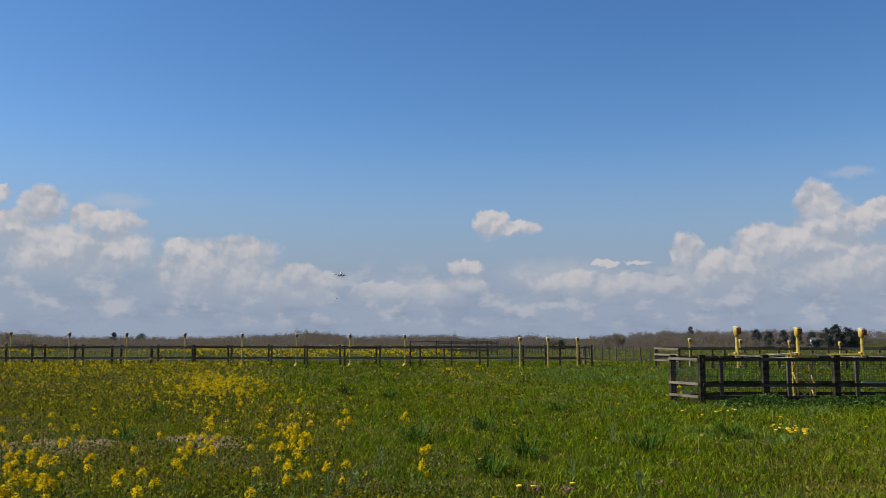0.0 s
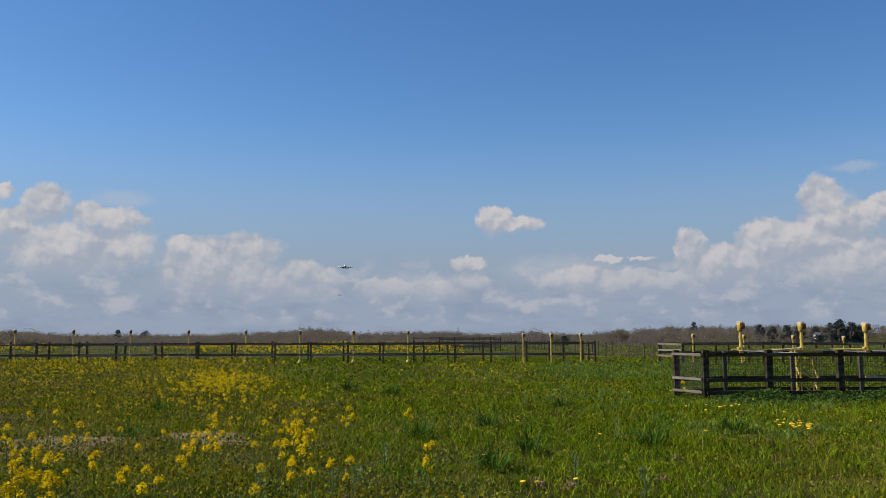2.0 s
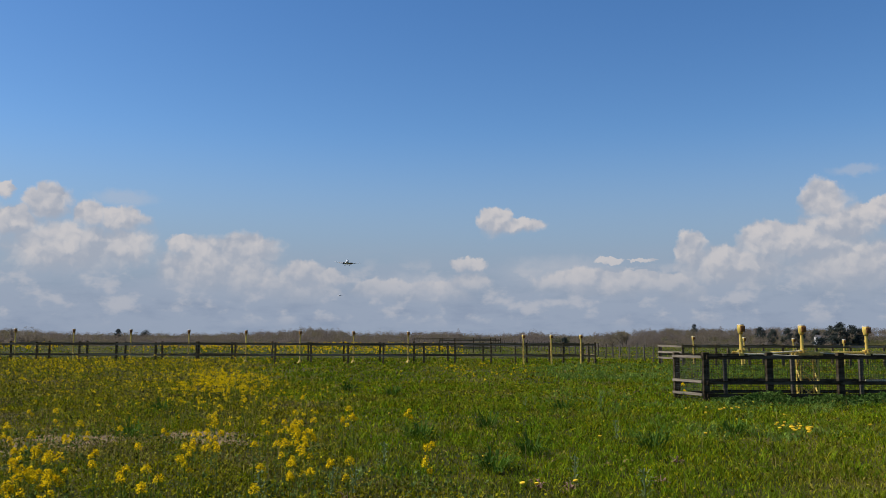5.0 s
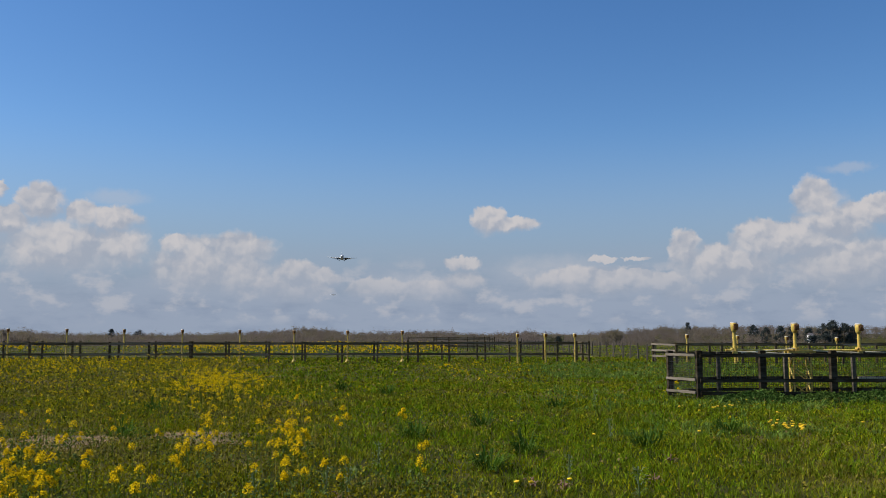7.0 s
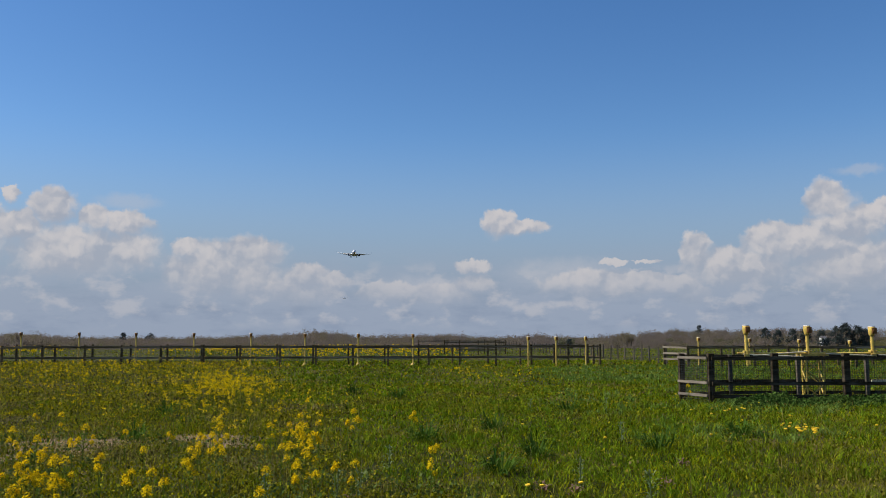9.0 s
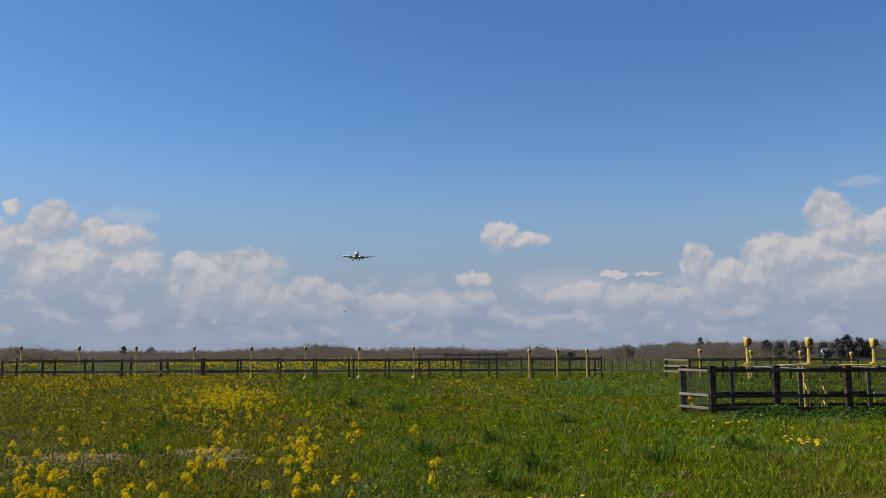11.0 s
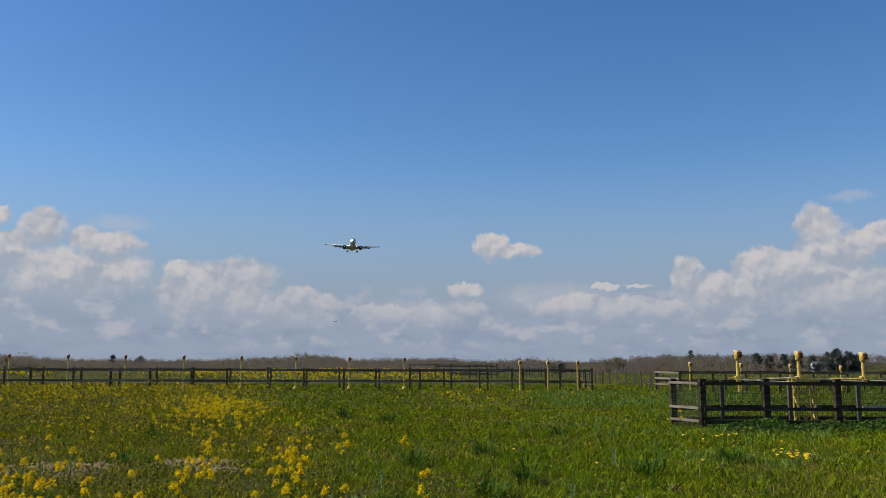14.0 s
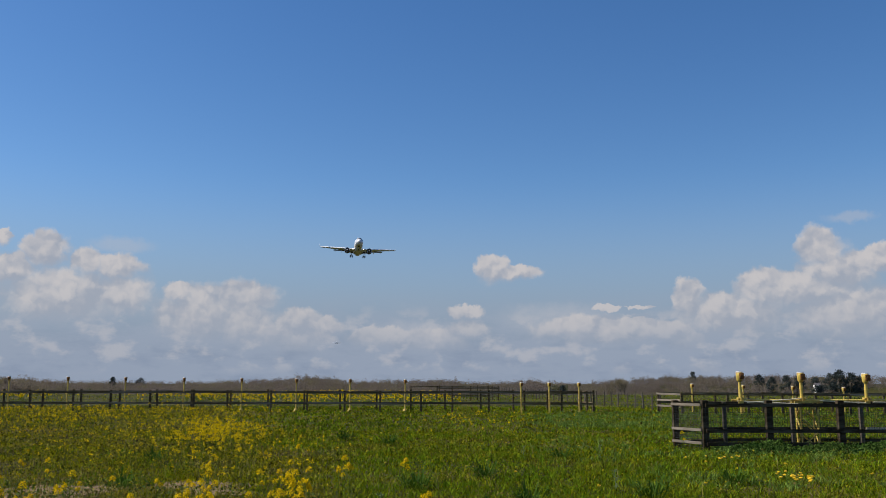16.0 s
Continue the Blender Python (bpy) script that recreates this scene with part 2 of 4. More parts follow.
M_CAP = material("white_lamp_cap", (0.70, 0.66, 0.58), (0.55, 0.50, 0.42), 12, 0.5, 0.1, vary=0.1)
M_CONDUIT = material("pale_conduit", (0.55, 0.48, 0.32), (0.44, 0.39, 0.27), 10, 0.5, 0.05, vary=0.1)
M_WIRE = material("galvanised_wire", (0.07, 0.07, 0.06), (0.04, 0.04, 0.036), 30, 0.5, 0, metal=0.5, vary=0)
M_CONCRETE = material("concrete_pad", (0.36, 0.33, 0.29), (0.27, 0.25, 0.22), 9, 0.9, 0.3, vary=0.1)
M_TWIG = material("bare_twigs", (0.225, 0.178, 0.140), (0.180, 0.146, 0.118), 0.11, 0.95, 0, c3=(0.20, 0.168, 0.088), scale2=0.018, trans=0.5,
                  vary=0.12, island=True, world_space=True, spec=0.05)
M_BARK = material("bark", (0.10, 0.08, 0.06), (0.06, 0.05, 0.04), 4, 0.95, 0.3, vary=0.2)
M_CONIFER = material("evergreen_needles", (0.034, 0.046, 0.040), (0.052, 0.062, 0.052), 0.4, 0.8, 0, vary=0.35, island=True, world_space=True)
M_BUSH = material("budding_bush", (0.10, 0.105, 0.04), (0.14, 0.13, 0.06), 0.4, 0.9, 0, vary=0.3, island=True, world_space=True)
M_RENDER = material("white_render", (0.75, 0.73, 0.68), (0.66, 0.64, 0.60), 2, 0.8, 0.1, vary=0)
M_SLATE = material("slate_roof", (0.12, 0.11, 0.11), (0.08, 0.075, 0.075), 3, 0.8, 0.2, vary=0)
M_WHITE = material("aircraft_white_paint", (0.78, 0.79, 0.80), (0.74, 0.75, 0.77), 0.5, 0.3, 0, vary=0, spec=0.5)
M_WING = material("aircraft_grey_paint", (0.78, 0.79, 0.81), (0.72, 0.73, 0.75), 0.6, 0.4, 0.05, vary=0, spec=0.5)
M_BELLY = material("aircraft_belly_paint", (0.74, 0.74, 0.75), (0.66, 0.66, 0.67), 0.8, 0.5, 0, vary=0)
M_NACELLE = material("engine_nacelle_paint", (0.03, 0.035, 0.06), (0.025, 0.03, 0.05), 0.8, 0.35, 0, vary=0)
M_LAMP = bpy.data.materials.new("landing_light_glow")
M_LAMP.use_nodes = True
M_LAMP.node_tree.nodes["Principled BSDF"].inputs["Emission Color"].default_value = (1.0, 0.98, 0.92, 1)
M_LAMP.node_tree.nodes["Principled BSDF"].inputs["Emission Strength"].default_value = 2.5
M_FLAP = material("dark_flap_paint", (0.09, 0.09, 0.10), (0.07, 0.07, 0.08), 0.8, 0.5, 0, vary=0)
M_LIP = material("bare_metal_lip", (0.62, 0.62, 0.63), (0.52, 0.52, 0.54), 3, 0.25, 0, metal=1.0, vary=0)
M_DARK = material("dark_opening", (0.015, 0.015, 0.017), (0.02, 0.02, 0.022), 3, 0.6, 0, vary=0)
M_GLASS = material("cockpit_glass", (0.02, 0.022, 0.025), (0.025, 0.027, 0.03), 3, 0.08, 0, vary=0, spec=0.6)
M_TYRE = material("tyre_rubber", (0.02, 0.02, 0.02), (0.03, 0.03, 0.03), 5, 0.8, 0, vary=0)
M_GEAR = material("gear_leg_metal", (0.45, 0.45, 0.45), (0.35, 0.35, 0.35), 5, 0.4, 0, metal=0.5, vary=0)


# ---------------- mesh helpers ----------------
def part(name, bm, mt, parent=None, label="", smooth=False):
    me = bpy.data.meshes.new(name)
    bmesh.ops.recalc_face_normals(bm, faces=bm.faces)
    if smooth:
        for f in bm.faces:
            f.smooth = True
    bm.to_mesh(me)
    bm.free()
    me.materials.append(mt)
    ob = new(name, me)
    ob.parent = parent
    if label:
        tagged(ob, label)
    return ob


def mesh_np(name, verts, faces, mt, parent=None):
    """A mesh of triangles straight from arrays."""
    me = bpy.data.meshes.new(name)
    nv, nf = len(verts), len(faces)
    me.vertices.add(nv)
    me.vertices.foreach_set("co", np.asarray(verts, dtype=np.float32).ravel())
    me.loops.add(nf * 3)
    me.loops.foreach_set("vertex_index", np.asarray(faces, dtype=np.int32).ravel())
    me.polygons.add(nf)
    me.polygons.foreach_set("loop_start", np.arange(0, nf * 3, 3, dtype=np.int32))
    me.update(calc_edges=True)
    me.materials.append(mt)
    ob = new(name, me)
    ob.parent = parent
    return ob


def box(bm, c, size, bevel=0.0, rot=None):
    r = bmesh.ops.create_cube(bm, size=1.0, matrix=Matrix.Translation(c) @ (rot or Matrix()) @ Matrix.Diagonal((*size, 1)))
    if bevel:
        edges = list({e for v in r["verts"] for e in v.link_edges})
        bmesh.ops.bevel(bm, geom=edges, offset=bevel, segments=1, affect="EDGES", clamp_overlap=True)


def beam(bm, a, b, w, h):
    """A bar of w x h from a to b, its h side upright."""
    a, b = Vector(a), Vector(b)
    d = b - a
    rot = d.to_track_quat("X", "Z").to_matrix().to_4x4()
    box(bm, (a + b) / 2, (d.length, w, h), 0, rot)


def tube(bm, a, b, r1, r2=None, seg=10):
    a, b = Vector(a), Vector(b)
    d = b - a
    rot = d.to_track_quat("Z", "Y").to_matrix().to_4x4()
    bmesh.ops.create_cone(bm, cap_ends=True, segments=seg, radius1=r1, radius2=r1 if r2 is None else r2, depth=d.length,
                          matrix=Matrix.Translation((a + b) / 2) @ rot)


def lathe(bm, rings, seg=24, axis="Y"):
    """Rings of (position, centre height, radius x, radius z) along an axis, skinned."""
    loops = []
    for p, cz, rx, rz in rings:
        lp = []
        for i in range(seg):
            a = 2 * math.pi * i / seg
            u, v = rx * math.cos(a), cz + rz * math.sin(a)
            lp.append(bm.verts.new((u, p, v) if axis == "Y" else (u, v, p)))
        loops.append(lp)
    for l1, l2 in zip(loops, loops[1:]):
        for i in range(seg):
            j = (i + 1) % seg
            bm.faces.new((l1[i], l1[j], l2[j], l2[i]))
    bm.faces.new(loops[0])
    bm.faces.new(loops[-1])


def empty(name, loc, label, category, group=""):
    e = new(name)
    e.empty_display_size = 0.1
    e.location = loc
    return tagged(e, label, category, group)


# ---------------- ground ----------------
RISES = (1.9, 5.2, 1.3, 0.5, 0.2, 0.5, 0.7, 3.3, 6.2, 1.1, 2.1, 3.3, -0.8, 3.2, -1.5, 2.9, 6.1, 5.6, 7.0, 7.1, 5.8, 7.1, 2.2)
HILLS = [(-0.55 + 0.05 * i, 0.035, h) for i, h in enumerate(RISES)]


def smooth01(t):
    t = np.clip(t, 0, 1)
    return t * t * (3 - 2 * t)


def ground_z(x, y):
    """Flat meadow to 118 m, then down into a shallow valley and up the wooded hills beyond."""
    x, y = np.asarray(x, float), np.asarray(y, float)
    u = x / np.maximum(y, 1.0)
    ridge = -7.6 + sum(h * np.exp(-((u - c) / w) ** 2) for c, w, h in HILLS)
    z = -18.0 * smooth01((y - 118) / 320)
    z = z + (ridge + 18.0) * smooth01((y - 560) / 440)
    return z


def make_ground():
    ys = [-4500, -1500, -400, -100, 0, 8, 16, 30, 50, 80, 100] + list(range(120, 1060, 20)) + [1200, 1600, 2500, 4700]
    xs = [-4700, -2500, -1400] + list(range(-1000, 1001, 40)) + [1400, 2500, 4700]
    X, Y = np.meshgrid(xs, ys)
    V = np.stack([X, Y, ground_z(X, Y)], -1).reshape(-1, 3)
    n = len(xs)
    F = []
    for j in range(len(ys) - 1):
        for i in range(n - 1):
            a = j * n + i
            F += [(a, a + 1, a + n + 1), (a, a + n + 1, a + n)]
    tagged(mesh_np("ground", V, F, M_GROUND), "rough meadow ground of grass and bare soil", "ground", kind="structure")


make_ground()


def blades(rng, P, height, width, lean=0.5):
    """Bent blades of three triangles each at the places P; height and width are arrays."""
    n = len(P)
    a = rng.uniform(0, 2 * np.pi, n)
    side = np.stack([np.cos(a), np.sin(a), np.zeros(n)], -1) * width[:, None] / 2
    b = rng.uniform(0, 2 * np.pi, n)
    bend = np.stack([np.cos(b), np.sin(b), np.zeros(n)], -1) * (height * lean * rng.uniform(0.2, 1.2, n))[:, None]
    up = np.zeros((n, 3))
    up[:, 2] = height
    mid, tip = P + up * 0.55 + bend * 0.3, P + up * rng.uniform(0.8, 1.0, n)[:, None] + bend
    V = np.stack([P - side, P + side, mid - side * 0.8, mid + side * 0.8, tip], 1).reshape(-1, 3)
    base = (np.arange(n) * 5)[:, None, None]
    F = (base + np.array([[0, 1, 3], [0, 3, 2], [2, 3, 4]])[None]).reshape(-1, 3)
    return V, F


def scatter(rng, n, y0, y1, power, spread=0.56, pad=1.0):
    """Places in a wedge ahead, thinning with distance as y to the minus power per square metre."""
    k = 2 - power
    y = (y0 ** k + rng.random(n) * (y1 ** k - y0 ** k)) ** (1 / k)
    x = rng.uniform(-1, 1, n) * (spread * y + pad)
    return np.stack([x, y, np.zeros(n)], -1)


def field_noise(P, size, seed):
    """Smooth value noise from 0 to 1 over the plan, by bilinear lattice."""
    rng = np.random.default_rng(seed)
    G = rng.random((256, 256))
    u, v = P[:, 0] / size + 128, P[:, 1] / size + 20
    i, j = np.floor(u).astype(int), np.floor(v).astype(int)
    fu, fv = u - i, v - j
    fu, fv = fu * fu * (3 - 2 * fu), fv * fv * (3 - 2 * fv)
    g = lambda a, b: G[a % 256, b % 256]
    return (g(i, j) * (1 - fu) + g(i + 1, j) * fu) * (1 - fv) + (g(i, j + 1) * (1 - fu) + g(i + 1, j + 1) * fu) * fv


BARE = [(-5.9, 13.8, 0.9, 0.9), (-4.1, 14.6, 0.75, 0.7), (-3.6, 13.9, 0.5, 0.4), (-6.6, 12.2, 0.6, 0.6)]


def bare(P):
    """1 where the soil lies bare."""
    k = np.zeros(len(P))
    for x, y, rx, ry in BARE:
        k = np.maximum(k, 1.25 - ((P[:, 0] - x) / rx) ** 2 - ((P[:, 1] - y) / ry) ** 2 + 0.8 * (field_noise(P, 0.35, 61) - 0.5))
    return np.clip(k * 1.2, 0, 1)


def make_soil():
    for n, (x, y, rx, ry) in enumerate(BARE):
        rng = random.Random(n)
        bm = bmesh.new()
        ring = []
        for k in range(28):
            a = 2 * math.pi * k / 28
            f = 1.25 + 0.2 * math.sin(3 * a + n) + rng.uniform(-0.12, 0.12)
            ring.append(bm.verts.new((x + rx * f * math.cos(a), y + ry * f * math.sin(a), 0.006)))
        c = bm.verts.new((x, y, 0.03))
        for k in range(28):
            bm.faces.new((c, ring[k], ring[(k + 1) % 28]))
        tagged(part("bare_soil", bm, M_SOIL), "bare pinkish brown soil between the weeds", "soil", kind="structure")


make_soil()


def rape_side(P):
    """How far a place lies in the weedy, flowering west of the meadow: 1 west, 0 east."""
    edge = 1.4 - 0.25 * P[:, 1] + 3.5 * (field_noise(P, 4.0, 5) - 0.5)
    return smooth01((edge - P[:, 0]) / np.maximum(1.0, 0.08 * P[:, 1]) + 0.5)


def flower_cards(rng, C, spread, size, per):
    """Small petal squares round each centre C, as two triangles each."""
    n = len(C) * per
    b = rng.normal(0, 1, (n, 3))
    b *= (rng.random(n) ** 0.4 / np.linalg.norm(b, axis=1))[:, None]
    c = np.repeat(C, per, 0) + b * np.repeat(spread, per)[:, None] * np.array([1, 1, 0.9])
    s = np.repeat(size, per)
    a = rng.normal(0, 1, (n, 3))
    a /= np.linalg.norm(a, axis=1)[:, None]
    b = np.cross(a, rng.normal(0, 1, (n, 3)))
    b /= np.linalg.norm(b, axis=1)[:, None]
    a, b = a * s[:, None] / 2, b * s[:, None] / 2
    V = np.stack([c - a, c - b, c + a, c + b], 1).reshape(-1, 3)
    F = ((np.arange(n) * 4)[:, None, None] + np.array([[0, 1, 2], [0, 2, 3]])[None]).reshape(-1, 3)
    return V, F


def make_grass():
    rng = np.random.default_rng(3)
    P = np.concatenate([scatter(rng, 200000, 7.5, 30, 1.25), scatter(rng, 100000, 28, 62, 1.1), scatter(rng, 30000, 60, 125, 1.2, 0.56)])
    # the meadow goes on round the viewer
    a, d = rng.uniform(0, 2 * np.pi, 30000), 16 * rng.random(30000) ** 0.6
    ring = np.stack([d * np.sin(a), d * np.cos(a), np.zeros(30000)], -1)
    P = np.concatenate([P, ring[(ring[:, 1] < 7.5) | (np.abs(ring[:, 0]) > 0.56 * ring[:, 1] + 1)]])
    west = rape_side(P)
    thick = field_noise(P, 0.5, 8) * 0.6 + field_noise(P, 1.8, 9) * 0.4
    keep = rng.random(len(P)) < np.clip(1.2 - west * 0.4 * (thick < 0.5) - (thick < 0.32) * 0.4 - west * 0.25, 0.12, 1) * (1 - 0.72 * bare(P))
    P, west, thick = P[keep], west[keep], thick[keep]
    h = (0.025 + 0.10 * thick ** 1.5) * rng.uniform(0.6, 1.5, len(P))
    w = np.maximum(0.006, np.abs(P[:, 1]) * 0.00075) * rng.uniform(0.6, 1.6, len(P))
    weedy = rng.random(len(P)) < 0.38 + 0.62 * west
    for side, mt, lab in ((weedy, M_GRASS, "short olive-green meadow grass between the rape"), (~weedy, M_GRASS_EAST, "short fresh green meadow grass")):
        V, F = blades(rng, P[side], h[side], w[side], 1.3)
        tagged(mesh_np("grass", V, F, mt), lab, "grass", kind="stuff")
    # longer tufts, each a spray of blades from one root
    T = np.concatenate([scatter(rng, 6500, 7.5, 32, 1.25), scatter(rng, 3200, 30, 60, 1.1)])
    lush = field_noise(T, 3.0, 12) * 0.55 + field_noise(T, 0.9, 13) * 0.45
    T = T[rng.random(len(T)) < np.clip((lush - 0.36 - 0.08 * rape_side(T)) * 4, 0.05, 1) * (1 - bare(T))]
    k = 15
    P = np.repeat(T, k, 0) + rng.normal(0, 0.03, (len(T) * k, 3)) * np.array([1, 1, 0])
    h = np.repeat(rng.uniform(0.07, 0.18, len(T)), k) * rng.uniform(0.6, 1.2, len(P))
    V, F = blades(rng, P, h, np.maximum(0.006, P[:, 1] * 0.0007) * rng.uniform(0.6, 1.4, len(P)), 0.9)
    tagged(mesh_np("lush_grass", V, F, M_GRASS_LUSH), "longer blue-green grass tufts in patches", "grass", kind="stuff")
    # small broad leaves of low herbs
    P = np.concatenate([scatter(rng, 90000, 7.5, 30, 1.25), scatter(rng, 26000, 28, 55, 1.1)])
    P = P[rng.random(len(P)) < (0.16 + 0.84 * rape_side(P)) * (1 - 0.75 * bare(P))]
    P[:, 2] = rng.uniform(0.02, 0.16, len(P))
    V, F = flower_cards(rng, P, np.full(len(P), 0.02), np.maximum(0.028, P[:, 1] * 0.0018) * rng.uniform(0.6, 1.6, len(P)), 1)
    tagged(mesh_np("herb_leaves", V, F, M_HERB), "small broad leaves of low herbs in the grass", "herbs", kind="stuff")
    # paler, longer grass round the enclosures
    T = scatter(rng, 13000, 14, 50, 0.9)
    pale = field_noise(T, 2.6, 51) * 0.6 + field_noise(T, 0.8, 52) * 0.4
    T = T[rng.random(len(T)) < np.clip((pale - 0.38) * 4, 0.04, 1) * smooth01((T[:, 0] - 0.07 * T[:, 1] - 0.5) / 2.0)]
    k = 14
    P = np.repeat(T, k, 0) + rng.normal(0, 0.045, (len(T) * k, 3)) * np.array([1, 1, 0])
    h = np.repeat(rng.uniform(0.08, 0.18, len(T)), k) * rng.uniform(0.6, 1.2, len(P))
    V, F = blades(rng, P, h, np.maximum(0.008, P[:, 1] * 0.0008) * rng.uniform(0.7, 1.4, len(P)), 1.0)
    tagged(mesh_np("pale_long_grass", V, F, M_GRASS_PALE), "pale blue-green long grass near the enclosures", "grass", kind="stuff")
    # broad grey-green leaves under the nearest rape
    P = scatter(rng, 5200, 7.8, 14, 1.2)
    P = P[rng.random(len(P)) < rape_side(P) * np.clip((field_noise(P, 0.8, 71) - 0.35) * 3, 0, 1)]
    P[:, 2] = rng.uniform(0.03, 0.22, len(P))
    V, F = flower_cards(rng, P, np.full(len(P), 0.03), rng.uniform(0.02, 0.05, len(P)), 3)
    tagged(mesh_np("rape_leaves", V, F, M_LEAF), "broad grey-green rape leaves close to the ground", "leaves", kind="stuff")
    # dry stalks among the flowering plants
    P = scatter(rng, 62000, 8, 60, 1.2)
    P = P[rng.random(len(P)) < (rape_side(P) * 0.8 + 0.04) * (1 - 0.6 * bare(P))]
    V, F = blades(rng, P, rng.uniform(0.10, 0.34, len(P)), np.maximum(0.005, P[:, 1] * 0.0005), 0.5)
    tagged(mesh_np("dry_stalks", V, F, M_STALK), "thin dry brown stalks between the weeds", "dry stalks", kind="stuff")


make_grass()


def far_flowers():
    """Rape in flower over the west of the meadow, thickest in one bright patch, and in the field behind the fence."""
    rng = np.random.default_rng(21)
    P = scatter(rng, 15000, 13, 50, 1.0)
    west = rape_side(P)
    clump = field_noise(P, 3.5, 31) * 0.5 + field_noise(P, 1.2, 32) * 0.5
    want = west * np.clip((clump - 0.42) * 2.6, 0.03, 1) * np.clip((P[:, 1] - 10) / 16, 0.15, 1) * np.clip(1.5 - P[:, 1] / 45, 0.3, 1)
    P = P[rng.random(len(P)) < want * 0.75]
    patch = np.stack([rng.normal(0, 0.6, 340), rng.normal(22.0, 3.0, 340), np.zeros(340)], -1)
    patch[:, 0] -= patch[:, 1] * 0.262
    east = np.stack([rng.normal(1.2, 1.3, 60), rng.normal(36, 5, 60), np.zeros(60)], -1)
    Q = np.stack([rng.uniform(-62, 3, 3000), rng.uniform(57, 112, 3000), np.zeros(3000)], -1)
    Q = Q[(field_noise(Q, 9.0, 41) > 0.42) & (Q[:, 0] < 0.02 * Q[:, 1]) & (Q[:, 0] > -0.58 * Q[:, 1])]
    B = scatter(rng, 20000, 12, 50, 1.0)
    B = B[rng.random(len(B)) < rape_side(B) * 0.55 * np.clip((B[:, 1] - 6) / 18, 0.3, 1)]
    B[:, 2] = rng.uniform(0.18, 0.42, len(B))
    V, F = flower_cards(rng, B, 0.018 + 0.0007 * B[:, 1], np.maximum(0.018, B[:, 1] * 0.0008), 7)
    tagged(mesh_np("rape_buds", V, F, M_BUD), "olive-yellow rape buds and fading flower heads", "buds", kind="stuff")
    Q = np.concatenate([Q, np.stack([rng.normal(-13.6, 1.6, 60), rng.normal(113, 1.5, 60), np.zeros(60)], -1)])
    for A, name, lo, hi in ((P, "rape_flowers", 0.25, 0.55), (patch, "dense_rape_flowers", 0.35, 0.75), (east, "rape_flowers_thin", 0.2, 0.4),
                            (Q, "rape_field_flowers", 0.3, 0.7)):
        C = A.copy()
        C[:, 2] = rng.uniform(lo, hi, len(A))
        d = C[:, 1]
        big = 1.25 if A is patch else 1.0
        V, F = flower_cards(rng, C, (0.024 + 0.0009 * d) * big, np.maximum(0.022, d * 0.0009) * (0.3 + big * 0.7), int(11 * big))
        tagged(mesh_np(name, V, F, M_PETAL), "small yellow oilseed rape flower heads", "flowers", kind="stuff")
        V, F = blades(rng, A, C[:, 2], np.maximum(0.006, d * 0.0004), 0.12)
        tagged(mesh_np(name.replace("flowers", "stems"), V, F, M_STEM), "slender green rape stems", "stems", kind="stuff")


far_flowers()


# ---------------- fences ----------------
def post_mesh(w, d, h, mt=None):
    bm = bmesh.new()
    box(bm, (0, 0, h / 2 - 0.1), (w, d, h + 0.2), 0.008)
    return bm


def fence(name, label, posts, rails, height, w=0.11, rail=(0.04, 0.10), front=-1, mt=M_TIMBER, group="timber fences", rail_mt=None):
    """Square posts at plan points, with horizontal rails on the front side from post to post (each bay its own board)."""
    e = empty(name, (posts[0][0], posts[0][1], 0), label, "fence", group)
    ox, oy = posts[0]
    rng = random.Random(len(posts) * 7 + int(ox * 10))
    for x, y in posts:
        p = part("post", post_mesh(w, w, height + rng.uniform(-0.03, 0.03)), mt, e)
        p.location = (x - ox, y - oy, 0)
        p.rotation_euler = (rng.uniform(-0.02, 0.02), rng.uniform(-0.02, 0.02), rng.uniform(-0.1, 0.1))
    for (x1, y1), (x2, y2) in zip(posts, posts[1:]):
        d = Vector((x2 - x1, y2 - y1, 0))
        nrm = Vector((d.y, -d.x, 0)).normalized() * (w / 2 + rail[0] / 2) * -front
        for z in rails:
            bm = bmesh.new()
            beam(bm, Vector((x1 - ox, y1 - oy, z + rng.uniform(-0.015, 0.015))) + nrm, Vector((x2 - ox, y2 - oy, z + rng.uniform(-0.015, 0.015))) + nrm,
                 rail[0], rail[1])
            part("rail", bm, rail_mt or M_RAIL, e)
    return e


def wire_panel(parent, a, b, z0, z1, step=0.06, r=0.0038):
    """A welded mesh panel from a to b in the parent's space."""
    a, b = Vector((*a, 0)), Vector((*b, 0))
    d = b - a
    n = max(2, int(d.length / step))
    V, F = [], []

    def wire(p, q):
        t = (q - p).normalized()
        s = t.cross(Vector((0.3, 0.8, 0.52))).normalized()
        u = t.cross(s)
        k = len(V)
        ring = [s * r, (u * 0.87 - s * 0.5) * r, (-u * 0.87 - s * 0.5) * r]
        V.extend([p + o for o in ring] + [q + o for o in ring])
        for i in range(3):
            j = (i + 1) % 3
            F.extend([(k + i, k + j, k + 3 + j), (k + i, k + 3 + j, k + 3 + i)])

    for i in range(n + 1):
        p = a + d * (i / n)
        wire(p + Vector((0, 0, z0)), p + Vector((0, 0, z1)))
    m = int((z1 - z0) / step)
    for i in range(m + 1):
        z = Vector((0, 0, z0 + (z1 - z0) * i / m))
        wire(a + z, b + z)
    mesh_np("wire_mesh", np.array([tuple(v) for v in V]), np.array(F), M_WIRE, parent)


def at(u, y):
    """The plan point at depth y along the bearing whose tangent is u."""
    return (u * y, y)


